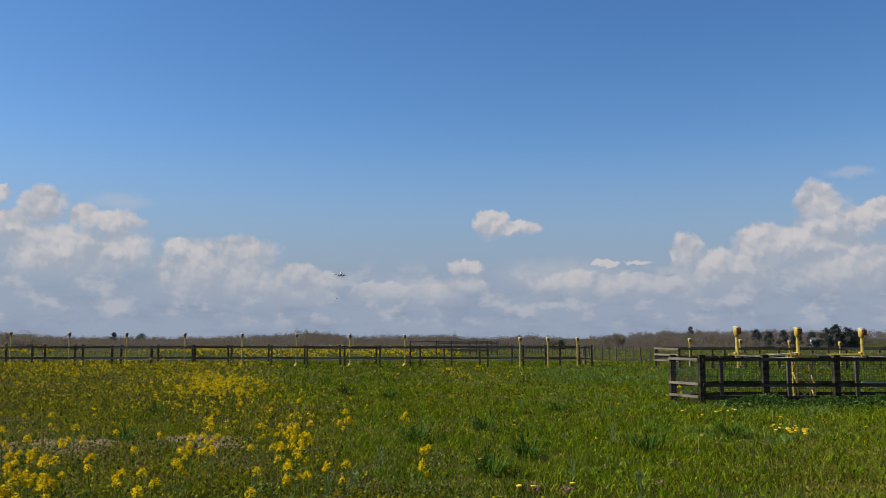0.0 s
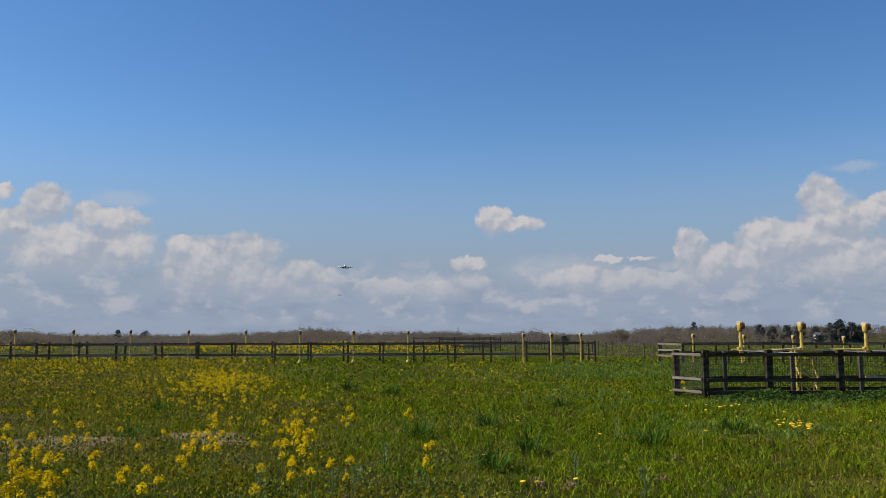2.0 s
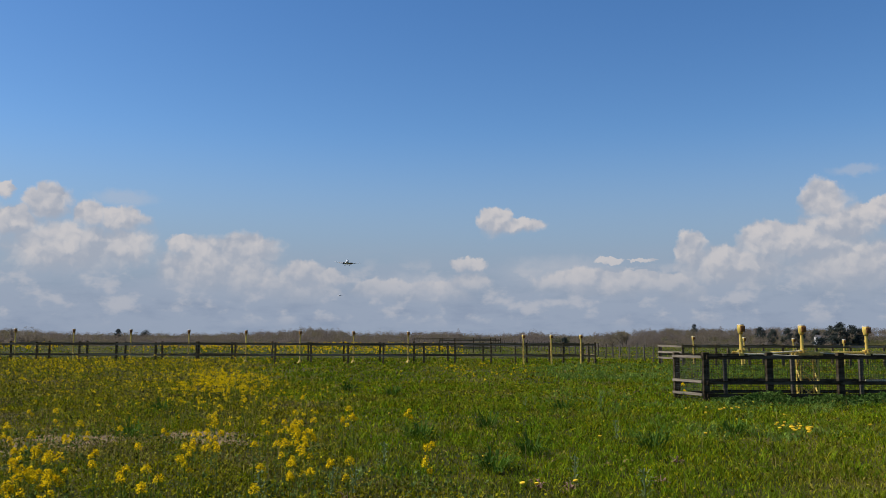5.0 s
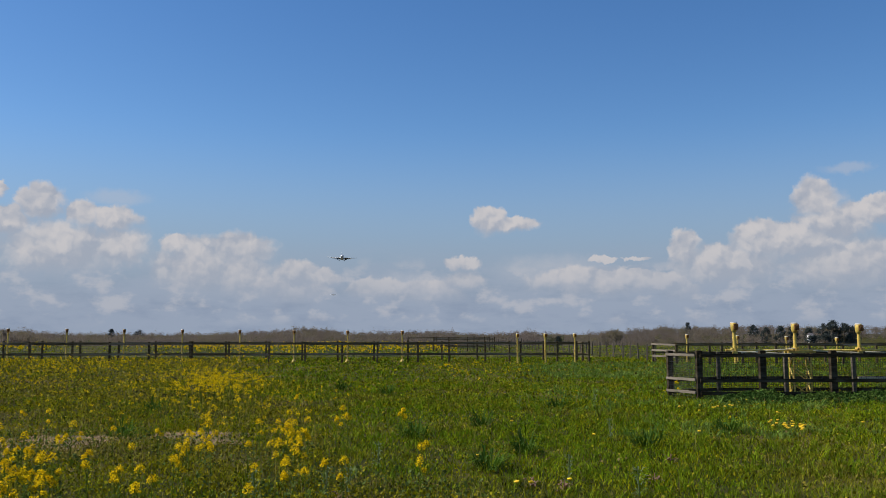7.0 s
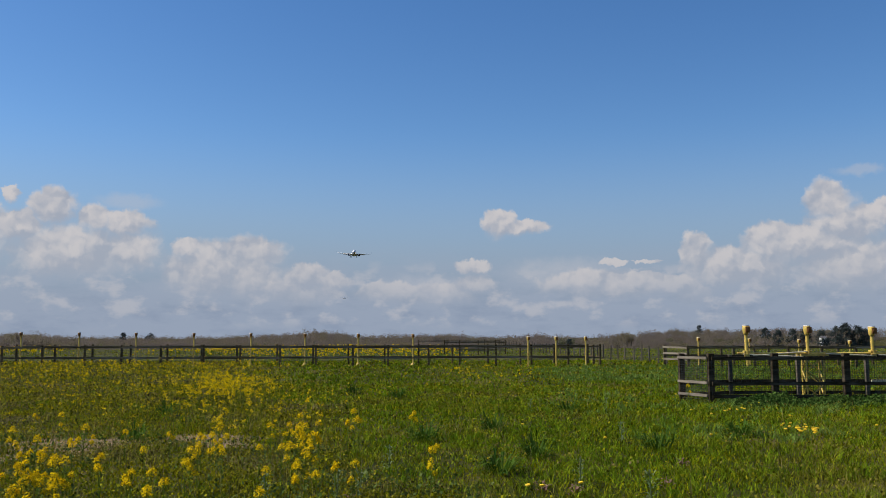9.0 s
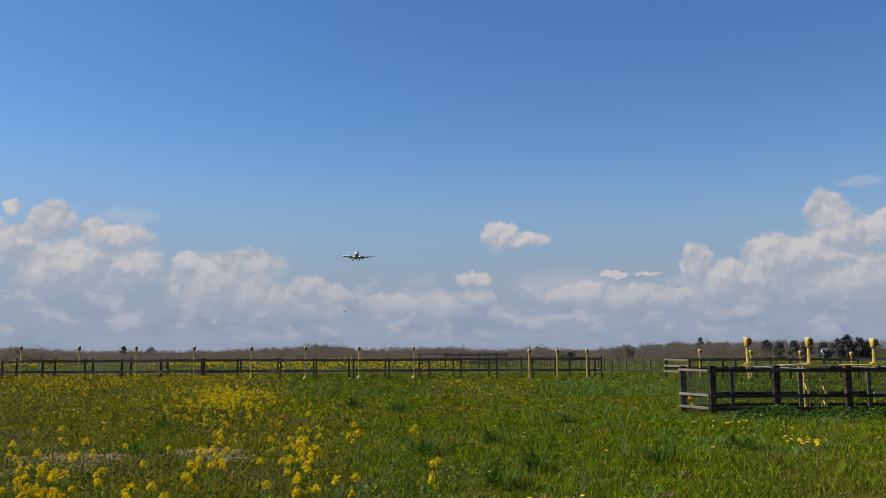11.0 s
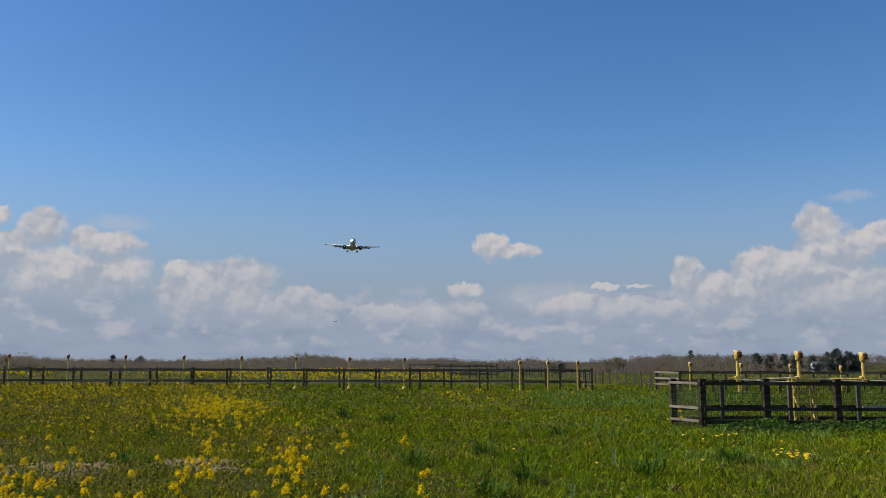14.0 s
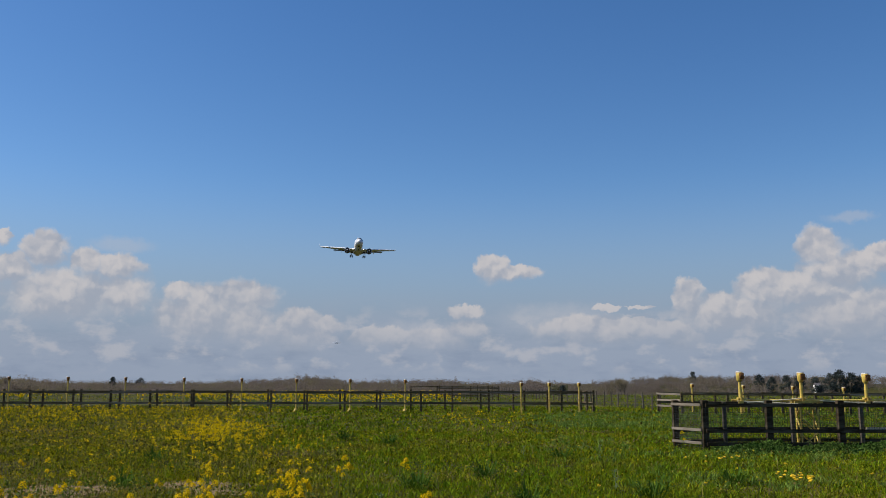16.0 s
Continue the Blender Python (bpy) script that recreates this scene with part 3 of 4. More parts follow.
def make_fences():
    # long double fence round the far crossbar of lights
    yf, yb = 51.2, 54.3
    front_u = (-0.519, -0.4718, -0.4231, -0.3803, -0.3348, -0.2855, -0.2433, -0.1973, -0.1557, -0.1129, -0.0727, -0.026, 0.0097, 0.0513, 0.0921, 0.1343, 0.1707)
    fence("timber_fence", "dark weathered post and rail fence across the meadow", [at(u, yf - 0.03 * i) for i, u in enumerate(front_u)], (0.50, 1.12), 1.26)
    back_u = (-0.502, -0.4575, -0.414, -0.3699, -0.3271, -0.2875, -0.2466, -0.2005, -0.159, -0.1181, -0.0766, -0.0376, 0.0013, 0.0422, 0.0792, 0.1181, 0.1564)
    fence("timber_fence", "dark weathered post and rail fence behind the lights", [at(u, yb) for u in back_u], (0.46, 1.14), 1.26)
    fence("timber_fence", "short weathered end fence closing the light enclosure", [(8.66, 50.85), (8.58, 52.5), (8.49, 54.2)], (0.50, 1.12), 1.22)
    # smaller enclosure further off
    fence("timber_fence", "small distant post and rail enclosure in the meadow", [at(u, 84) for u in (-0.0078, 0.0097, 0.0311, 0.0506, 0.0623)], (0.42, 1.18),
          1.40, w=0.10, rail=(0.05, 0.10))
    fence("timber_fence", "far side of the small distant enclosure", [at(u, 88) for u in (-0.0376, -0.0045, 0.0383, 0.056)], (0.48, 1.28), 1.42, w=0.10, rail=(0.05, 0.09))
    # enclosure behind the near one
    far_e = [(12.9 + 1.75 * i, 47.5 - 0.15 * i) for i in range(9)]
    fence("timber_fence", "weathered post and rail fence of the farther enclosure", far_e, (0.60, 1.08), 1.18)
    fence("timber_fence", "end rails of the farther enclosure, coloured paler as if sunlit", [(12.9, 47.5), (12.35, 50.5)], (0.42, 0.75, 1.08), 1.16, front=1, rail_mt=M_SUNLIT_RAIL)
    fence("timber_fence", "weathered rear fence of the farther enclosure", [(12.35 + 2.0 * i, 50.5) for i in range(9)], (0.60, 1.10), 1.2)
    # line of stakes running away
    e = empty("stake_fence", (13.0, 55, 0), "line of thin grey wooden stakes running away across the field", "fence")
    rng = random.Random(4)
    y = 53.5
    first = None
    while y < 135:
        x = 13.1 - 5.2 * (y - 55) / 70
        if first is None:
            first = part("stake", post_mesh(0.09, 0.09, 1.1), M_GREYWOOD, e)
            s = first
        else:
            s = new("stake", first.data)
            s.parent = e
        s.location = (x - 13.0, y - 55, rng.uniform(-0.12, 0.08))
        s.rotation_euler = (rng.uniform(-0.04, 0.04), rng.uniform(-0.05, 0.05), rng.uniform(0, 1.5))
        y += 2.1 + rng.uniform(-0.5, 0.4)
    for z in (0.35, 0.65, 0.95):
        bm = bmesh.new()
        tube(bm, (0.1, -1.5, z), (0.1 - 5.9, 79, z), 0.004, seg=4)
        part("line_wire", bm, M_WIRE, e)


def make_near_enclosure():
    c, l = (6.53, 22.0), (6.06, 23.0)
    e = empty("light_enclosure", (c[0], c[1], 0), "dark timber enclosure with wire mesh round the approach lights", "fence")
    ox, oy = c

    def post(x, y, w=0.15, h=1.27, mt=M_TARRED, lab=""):
        p = part("post", post_mesh(w, w, h), mt, e, lab)
        p.location = (x - ox, y - oy, 0)

    def rails(a, b, zs, off, sizes=(0.05, 0.088), mt=None):
        for z in zs:
            bm = bmesh.new()
            beam(bm, (a[0] - ox + off[0], a[1] - oy + off[1], z), (b[0] - ox + off[0], b[1] - oy + off[1], z), *sizes)
            part("rail", bm, mt or M_TARRED, e)

    fx = [6.53, 8.13, 9.92, 11.70, 13.5]
    for x in fx:
        post(x, 22.0, 0.155 if x > 6.54 else 0.15)
    for a, b in zip(fx, fx[1:]):
        rails((a, 22.0), (b, 22.0), (0.20, 0.52, 1.15), (0, -0.11))
        wire_panel(e, (a - ox, -0.075), (b - ox, -0.075), 0.06, 1.15)
    post(*l, 0.15, 1.25)
    # side rails take the paler colour that stands for sun on them
    rails(c, l, (0.22, 0.54, 1.155), (-0.10, -0.02), (0.05, 0.065), M_SUNLIT_RAIL)
    wire_panel(e, (-0.08, 0), (l[0] - ox - 0.08, l[1] - oy), 0.06, 1.15)
    bx = [6.06, 7.69, 9.55, 11.43, 13.4]
    for x in bx[1:]:
        post(x, 24.1, 0.10, 1.2, M_GREYWOOD, "slim pale grey rear post")
    rear = [l] + [(x, 24.1) for x in bx[1:]]
    for a, b in zip(rear, rear[1:]):
        rails(a, b, (0.16, 0.47, 1.14), (0, 0.08), (0.04, 0.09))
        wire_panel(e, (a[0] - ox, a[1] - oy + 0.07), (b[0] - ox, b[1] - oy + 0.07), 0.06, 1.15, 0.06, 0.003)
    bm = bmesh.new()
    beam(bm, (11.5 - ox, 2.0, 0.46), (13.5 - ox, 2.0, 0.46), 0.04, 0.10)
    part("rail", bm, M_CONDUIT, e, "pale new board")


make_fences()
make_near_enclosure()


# ---------------- approach lights ----------------
def light_head(e, z, s=1.0, rusty=False, lean=0.0):
    """Lamp head seen from behind: a cup that widens upward, a cap, a rear cover and the lens on the far side."""
    bm = bmesh.new()
    lathe(bm, [(0.0, 0, 0.05, 0.05), (0.02, 0, 0.085, 0.08), (0.06, 0, 0.115, 0.105), (0.2, 0, 0.132, 0.12), (0.325, 0, 0.14, 0.125)], 10, "Z")
    hd = part("lamp_head", bm, M_RUST if rusty else M_YELLOW, e, "rusty brown lamp housing" if rusty else "yellow lamp housing", smooth=True)
    hd.location, hd.rotation_euler, hd.scale = (0, 0, z), (lean, 0, 0), (0.66, 0.7, 0.76)
    bm = bmesh.new()
    lathe(bm, [(0.325, 0, 0.143, 0.128), (0.345, 0, 0.14, 0.125), (0.36, 0, 0.125, 0.11)], 10, "Z")
    part("cap", bm, M_CAP, hd, "pale cap")
    bm = bmesh.new()
    box(bm, (0.045, -0.125, 0.20), (0.19, 0.07, 0.21), 0.014)
    box(bm, (0.045, -0.165, 0.22), (0.11, 0.03, 0.08), 0.008)
    part("rear_cover", bm, M_PLATE, hd, "orange-brown rear cover")
    bm = bmesh.new()
    tube(bm, (0, 0.10, 0.19), (0, 0.135, 0.20), 0.085, 0.08, 14)
    part("lens", bm, M_GLASS, hd, "dark round lens")


def approach_light(x, y, top, rusty=False, foot=True, z0=0.0, r=0.045, lab="yellow approach light on a slim post in the meadow"):
    e = empty("approach_light", (x, y, z0), lab, "approach light", "approach lights")
    hz = top - 0.274 - z0
    bm = bmesh.new()
    tube(bm, (0, 0, 0), (0, 0, hz + 0.02), r, r * 0.92, 12)
    part("pole", bm, M_YELLOW, e, smooth=False)
    bm = bmesh.new()
    tube(bm, (0, 0, hz * 0.55), (0, 0, hz * 0.55 + 0.06), r * 1.12, seg=12)
    part("collar", bm, M_YELLOW, e)
    if foot:
        bm = bmesh.new()
        tube(bm, (0, 0, 0), (0, 0, 0.16), r * 3.4, r * 1.6, 12)
        part("foot", bm, M_YELLOW, e, "wide yellow foot")
    light_head(e, hz, 1.0, rusty)
    return e


def make_lights():
    for i, u in enumerate((-0.4975, -0.430, -0.364, -0.297, -0.231, -0.1685, -0.107, -0.044)):
        approach_light(*at(u, 52.6), 2.05 - 0.022 * i, rusty=True)
    for u in (0.0885, 0.1205, 0.1545):
        approach_light(*at(u, 49.4), 1.72, foot=False, r=0.048)
    for u, top in ((0.2836, 1.64), (0.342, 1.58), (0.3985, 1.52), (0.4565, 1.46)):
        approach_light(*at(u, 49.0), top + 0.02, foot=False)
    # three lights on the crossarm of the lattice mast
    y = 23.1
    zc = 1.21
    m = empty("lattice_mast", (9.55, y, 0), "yellow lattice mast with a crossarm inside the enclosure", "lattice mast")
    for dx in (-0.225, 0.225):
        for dy in (-0.15, 0.15):
            bm = bmesh.new()
            tube(bm, (dx, dy, -0.05), (dx, dy, zc - 0.03), 0.022, seg=8)
            part("leg", bm, M_YELLOW, m)
    for k in range(3):
        z0, z1 = 0.08 + 0.36 * k, 0.08 + 0.36 * (k + 1)
        for sx, sy, ex, ey in ((-0.225, -0.15, 0.225, -0.15), (0.225, 0.15, -0.225, 0.15), (-0.225, 0.15, -0.225, -0.15), (0.225, -0.15, 0.225, 0.15)):
            bm = bmesh.new()
            if k % 2:
                z0, z1 = z1, z0
            tube(bm, (sx, sy, z0), (ex, ey, z1), 0.02, seg=6)
            part("brace", bm, M_YELLOW, m)
    bm = bmesh.new()
    beam(bm, (-0.36, -0.12, zc), (0.36, -0.12, zc), 0.07, 0.06)
    beam(bm, (-0.36, 0.12, zc), (0.36, 0.12, zc), 0.07, 0.06)
    part("head_frame", bm, M_YELLOW, m)
    bm = bmesh.new()
    tube(bm, (-1.98, 0, zc + 0.04), (3.4, 0, zc + 0.04), 0.026, seg=10)
    part("crossarm", bm, M_YELLOW, m)
    for a, b in (((-1.6, -0.1, zc - 0.02), (-0.2, -0.16, zc + 0.09)), ((0.3, -0.14, zc + 0.03), (1.6, -0.1, zc - 0.03)), ((-1.85, -0.08, zc + 0.02), (-0.3, -0.2, zc - 0.05)),
                 ((1.7, -0.1, zc + 0.0), (3.3, -0.12, zc - 0.04))):
        bm = bmesh.new()
        tube(bm, a, b, 0.015, seg=8)
        part("conduit", bm, M_CONDUIT, m, "pale cable conduit")
    for dx, hgt in ((-1.735, 2.0), (-0.12, 1.985), (1.59, 1.96)):
        bm = bmesh.new()
        box(bm, (dx, 0, zc + 0.09), (0.16, 0.16, 0.04), 0.006)
        tube(bm, (dx, -0.06, zc - (0.30 if dx < -1 else 0.10)), (dx, -0.06, zc + 0.12), 0.035, seg=10)
        box(bm, (dx - 0.02, -0.09, zc - 0.02), (0.13, 0.05, 0.10), 0.008)
        part("bracket", bm, M_YELLOW, m)
        approach_light(9.55 + dx, y, hgt, foot=False, z0=zc + 0.11, r=0.043, lab="yellow approach light standing on the mast crossarm")


make_lights()


# ---------------- woods and trees ----------------
def twig_cards(rng, C, R, per, size, fill=0.45, broad=0.45):
    """Slivers scattered through a crown (an uneven ellipsoid R) round each centre."""
    n = len(C) * per
    d = rng.normal(0, 1, (n, 3))
    d /= np.linalg.norm(d, axis=1)[:, None]
    rad = rng.random(n) ** fill
    lump = 0.78 + 0.35 * np.sin(d[:, 0] * 4.1 + np.repeat(rng.uniform(0, 6, len(C)), per)) * np.cos(d[:, 2] * 3.3 + np.repeat(rng.uniform(0, 6, len(C)), per))
    c = np.repeat(C, per, 0) + d * (rad * lump)[:, None] * np.repeat(R, per, 0)
    a = rng.normal(0, 1, (n, 3)) * np.array([1, 1, 1.1])
    a /= np.linalg.norm(a, axis=1)[:, None]
    b = np.cross(a, rng.normal(0, 1, (n, 3)))
    b /= np.linalg.norm(b, axis=1)[:, None]
    s = rng.uniform(0.6, 1.3, n)[:, None] * size
    V = np.stack([c - a * s, c + b * s * broad, c + a * s], 1).reshape(-1, 3)
    return V, np.arange(n * 3).reshape(-1, 3)


def make_woods():
    rng = np.random.default_rng(11)
    n = 4000
    y = rng.uniform(570, 1060, n)
    x = rng.uniform(-0.62, 0.62, n) * y
    open_field = (x / y > 0.45) & (y < 820)
    x, y = x[~open_field], y[~open_field]
    h = 8.5 + 3.2 * rng.random(len(x)) ** 1.6
    z = ground_z(x, y)
    # broader, taller crowns here and there along the crest
    big = rng.random(len(x)) < 0.09 * (y > 880)
    h = np.where(big, h + rng.uniform(0.5, 3.2, len(x)), h)
    C = np.stack([x, y, z + h * 0.52], -1)
    R = np.stack([rng.uniform(4.0, 7.0, len(x)), rng.uniform(4.0, 7.0, len(x)), h * 0.56], -1)
    V, F = twig_cards(rng, C, R, 240, 0.5, 0.33, 0.7)
    tagged(mesh_np("woodland", V, F, M_TWIG), "grey-brown leafless woods covering the low hills", "woods", kind="stuff")


def bare_tree(x, y, h, wide, seed, mt=M_TWIG, lab="leafless broad tree at the field edge"):
    z = float(ground_z(x, y))
    rng = random.Random(seed)
    e = empty("bare_tree", (x, y, z), lab, "tree", "field edge trees")
    bm = bmesh.new()
    tips = []

    def grow(p, d, length, r, depth):
        q = p + d * length
        tube(bm, p, q, r, r * 0.65, 6 if depth < 2 else 4)
        tips.append(q)
        if depth == 4:
            return
        for _ in range(3 if depth < 3 else 2):
            nd = (d + Vector((rng.gauss(0, wide), rng.gauss(0, wide), rng.gauss(0.12, 0.3)))).normalized()
            grow(q, nd, length * rng.uniform(0.55, 0.8), r * 0.6, depth + 1)

    grow(Vector((0, 0, -0.2)), Vector((0, 0, 1)), h * 0.40, h * 0.025, 0)
    part("trunk", bm, M_BARK, e)
    nrng = np.random.default_rng(seed)
    C = np.array([tuple(t) for t in tips[4:]])
    V, F = twig_cards(nrng, C, np.full((len(C), 3), h * 0.085), 14, h * 0.03)
    mesh_np("crown", V, F, mt, e)


def conifer(x, y, h, r, seed, round_top=False):
    z = float(ground_z(x, y))
    e = empty("evergreen_tree", (x, y, z), "dark evergreen tree standing above the woods", "tree", "evergreens")
    bm = bmesh.new()
    tube(bm, (0, 0, -0.3), (0, 0, h * 0.8), h * 0.025, h * 0.008, 8)
    part("trunk", bm, M_BARK, e)
    rng = np.random.default_rng(seed)
    k = 60
    t = rng.random(k)
    rad = r * ((1 - t ** 2) ** 0.5 if round_top else (1 - t) ** 0.8) * rng.uniform(0.35, 0.9, k)
    a = rng.uniform(0, 6.28, k)
    C = np.stack([rad * np.cos(a), rad * np.sin(a), h * (0.15 + 0.83 * t)], -1)
    V, F = twig_cards(rng, C, np.full((k, 3), r * 0.36) * np.array([1, 1, 0.8]), 64, h * 0.033)
    mesh_np("crown", V, F, M_CONIFER, e)


def make_trees():
    for u, y, h, w, s in ((-0.502, 330, 13.6, 0.55, 1), (-0.485, 340, 15.6, 0.6, 2), (-0.455, 350, 14.6, 0.6, 3), (-0.425, 360, 15.2, 0.6, 4), (-0.415, 380, 15.0, 0.6, 5),
                          (-0.53, 330, 15.5, 0.6, 6), (0.204, 240, 8.0, 0.6, 7)):
        bare_tree(*at(u, y), h, w, s)
    bare_tree(*at(-0.44, 330), 13.0, 0.7, 8, M_BUSH, "budding olive bush at the field edge")
    bare_tree(*at(0.135, 300), 11.5, 0.6, 9, M_BUSH, "budding olive tree at the field edge")
    for u, r, s in ((0.4255, 4.5, 31), (0.4305, 4.0, 32)):
        conifer(*at(u, 700), -0.2 - float(ground_z(u * 700, 700)), r, s, True)
    for u, y, h, r, s, rt in ((-0.379, 960, 14.5, 5.0, 1, True), (-0.347, 960, 13.5, 8.0, 2, True), (0.136, 300, 11.8, 2.8, 3, False), (0.285, 950, 14.5, 4.5, 4, True),
                              (0.375, 760, 16.5, 6, 5, True), (0.392, 760, 17.5, 6, 6, True), (0.407, 760, 18.5, 6, 7, True), (0.441, 740, 21.0, 8, 8, True),
                              (0.453, 740, 23.5, 8, 9, True), (0.466, 740, 21.5, 8, 10, True), (0.476, 740, 18.5, 7, 11, True), (0.425, 750, 17.0, 7, 12, True),
                              (0.361, 800, 16, 6, 13, True)):
        conifer(*at(u, y), h, r, s, rt)


def make_house():
    x, y = at(0.4265, 715)
    z = float(ground_z(x, y)) - 0.5
    top = 0.2 - z
    e = empty("white_house", (x, y, z), "small white house with dark roof among evergreens", "house")
    bm = bmesh.new()
    box(bm, (0, 0, top / 2), (3.4, 6, top))
    part("wall", bm, M_RENDER, e)
    bm = bmesh.new()
    v = [bm.verts.new(p) for p in ((-1.9, -3.3, top), (1.9, -3.3, top), (1.9, 3.3, top), (-1.9, 3.3, top), (-1.9, 0, top + 1.7), (1.9, 0, top + 1.7))]
    for f in ((0, 1, 5, 4), (2, 3, 4, 5), (0, 4, 3), (1, 2, 5), (0, 3, 2, 1)):
        bm.faces.new([v[i] for i in f])
    part("roof", bm, M_SLATE, e)
    for dx in (-0.8, 0.8):
        bm = bmesh.new()
        box(bm, (dx, -3.02, top - 1.6), (0.6, 0.08, 0.9))
        part("window", bm, M_GLASS, e)


make_woods()
make_trees()
make_house()


# ---------------- meadow plants ----------------
def rape_plant(seed, h, branches, reach):
    """A branched stem, grey-green leaves, and at each branch end a dome of small four-petalled flowers over a tuft of buds."""
    rng = random.Random(seed)
    e = new("rape_plant")
    e.empty_display_size = 0.1
    bm = bmesh.new()
    tops = [Vector((rng.gauss(0, 0.02), rng.gauss(0, 0.02), h))]
    tube(bm, (0, 0, -0.02), tops[0], 0.006, 0.003, 6)
    for k in range(branches):
        z = h * rng.uniform(0.45, 0.75)
        a = 2.4 * k + rng.uniform(-0.4, 0.4)
        r = reach * rng.uniform(0.5, 1.1)
        t = Vector((r * math.cos(a), r * math.sin(a), z + h * rng.uniform(0.10, 0.28)))
        tops.append(t)
        tube(bm, (tops[0].x * z / h, tops[0].y * z / h, z), t, 0.004, 0.0025, 5)
    part("stem", bm, M_STEM, e)
    nrng = np.random.default_rng(seed)
    for k, t in enumerate(tops):
        wide = (0.036 if k == 0 else 0.028) * rng.uniform(0.85, 1.2)
        V, F = [], []
        count = 20 if k == 0 else 13
        for j in range(count):
            # florets over the dome, each of four petals
            a, up = j * 2.4, (j + 0.5) / count
            c = np.array(t) + np.array([wide * math.cos(a) * (1 - up * up) ** 0.5, wide * math.sin(a) * (1 - up * up) ** 0.5, wide * (1.7 * up - 0.9)])
            for q in range(4):
                b = q * math.pi / 2 + a
                d = np.array([math.cos(b), math.sin(b), nrng.uniform(-1.2, 1.2)]) * 0.014
                w = np.array([-math.sin(b), math.cos(b), nrng.uniform(-1.0, 1.0)]) * 0.0075
                i = len(V)
                V += [c, c + d * 0.7 + w, c + d * 1.1, c + d * 0.7 - w]
                F += [(i, i + 1, i + 2), (i, i + 2, i + 3)]
        tagged(mesh_np("flower_head", np.array(V), np.array(F), M_PETAL, e), kind="stuff")
    V, F = flower_cards(nrng, np.array([tuple(t + Vector((0, 0, -0.03))) for t in tops]), np.full(len(tops), 0.03), np.full(len(tops), 0.011), 12)
    tagged(mesh_np("bud_tuft", V, F, M_BUD, e), kind="stuff")
    bm = bmesh.new()
    for k in range(10):
        a, z = rng.uniform(0, 6.28), h * rng.uniform(0.03, 0.6)
        leaf(bm, Vector((0, 0, z)), a, h * rng.uniform(0.08, 0.17), 0.024, rng.uniform(0.1, 0.9))
    tagged(part("foliage", bm, M_LEAF, e), kind="stuff")
    return e


def leaf(bm, p, a, length, width, rise):
    """A folded, drooping leaf of four faces."""
    d, s = Vector((math.cos(a), math.sin(a), 0)), Vector((-math.sin(a), math.cos(a), 0))
    up = Vector((0, 0, 1))
    m = p + d * length * 0.5 + up * length * rise * 0.6
    t = p + d * length + up * length * (rise * 0.6 - 0.1)
    vs = [bm.verts.new(v) for v in (p, m, t, m + s * width / 2 + up * width * 0.2, m - s * width / 2 + up * width * 0.2)]
    for f in ((0, 1, 3), (1, 2, 3), (0, 4, 1), (1, 4, 2)):
        bm.faces.new([vs[i] for i in f])


def weed(name, label, seed, n, length, width, mt, rise=(0.5, 1.6), stalk=0.0, radius=0.06):
    """A clump of leaves from one root, with a stalk where it has one."""
    rng = random.Random(seed)
    e = tagged(new(name), label, "weed", "meadow weeds")
    e.empty_display_size = 0.1
    bm = bmesh.new()
    for k in range(n):
        a = rng.uniform(0, 6.28)
        r = rng.uniform(0, radius)
        z = rng.uniform(0, stalk * 0.9) if stalk else 0
        leaf(bm, Vector((r * math.cos(a), r * math.sin(a), z)), a + rng.gauss(0, 0.4), length * rng.uniform(0.6, 1.2), width * rng.uniform(0.7, 1.2), rng.uniform(*rise))
    tagged(part("foliage", bm, mt, e), kind="stuff")
    if stalk:
        bm = bmesh.new()
        tube(bm, (0, 0, -0.02), (0.02, 0.01, stalk), 0.008, 0.005, 6)
        part("stem", bm, mt, e)
    return e


RAPE_BUSHY = [(-4.75, 11.25), (-3.96, 8.41), (-3.7, 7.66), (-3.67, 8.12), (-3.77, 7.6), (-1.9, 11.11), (-1.86, 11.38), (-1.86, 10.61), (-2.89, 10.61), (-4.77, 9.98)]
RAPE_BRANCHED = [(-2.26, 13.01), (-2.27, 12.17), (-1.76, 11.58), (-1.7, 9.4), (-1.54, 9.69), (-1.47, 8.75), (-2.69, 9.04), (-2.87, 9.89), (-1.48, 13.38), (-0.21, 9.04),
                 (-0.58, 13.97), (-2.97, 11.3), (-3.48, 7.07), (-3.26, 7.15), (-3.6, 8.12), (-5.53, 11.04)]
RAPE_SLIM = [(-6.63, 13.92), (-6.16, 13.73), (-4.52, 10.43), (-4.28, 11.47), (-3.6, 11.21), (-3.47, 13.0), (-2.73, 9.0), (-3.32, 8.35), (-2.97, 8.11), (-2.72, 7.92),
             (-2.54, 7.76), (-3.35, 9.66), (-3.69, 9.21), (-2.41, 6.92), (-2.55, 9.76), (-3.84, 16.52), (-2.87, 17.41), (-2.49, 12.11), (-1.98, 10.22), (-1.2, 7.95),
             (-1.38, 7.76), (-0.94, 8.46), (-2.23, 10.16), (-1.71, 8.11), (-1.13, 8.53), (-1.48, 6.92), (-0.64, 13.92), (-0.2, 9.81), (-1.53, 12.91), (-3.08, 10.78),
             (-4.22, 9.34), (-2.75, 7.53), (-1.42, 13.44), (5.85, 21.6)]


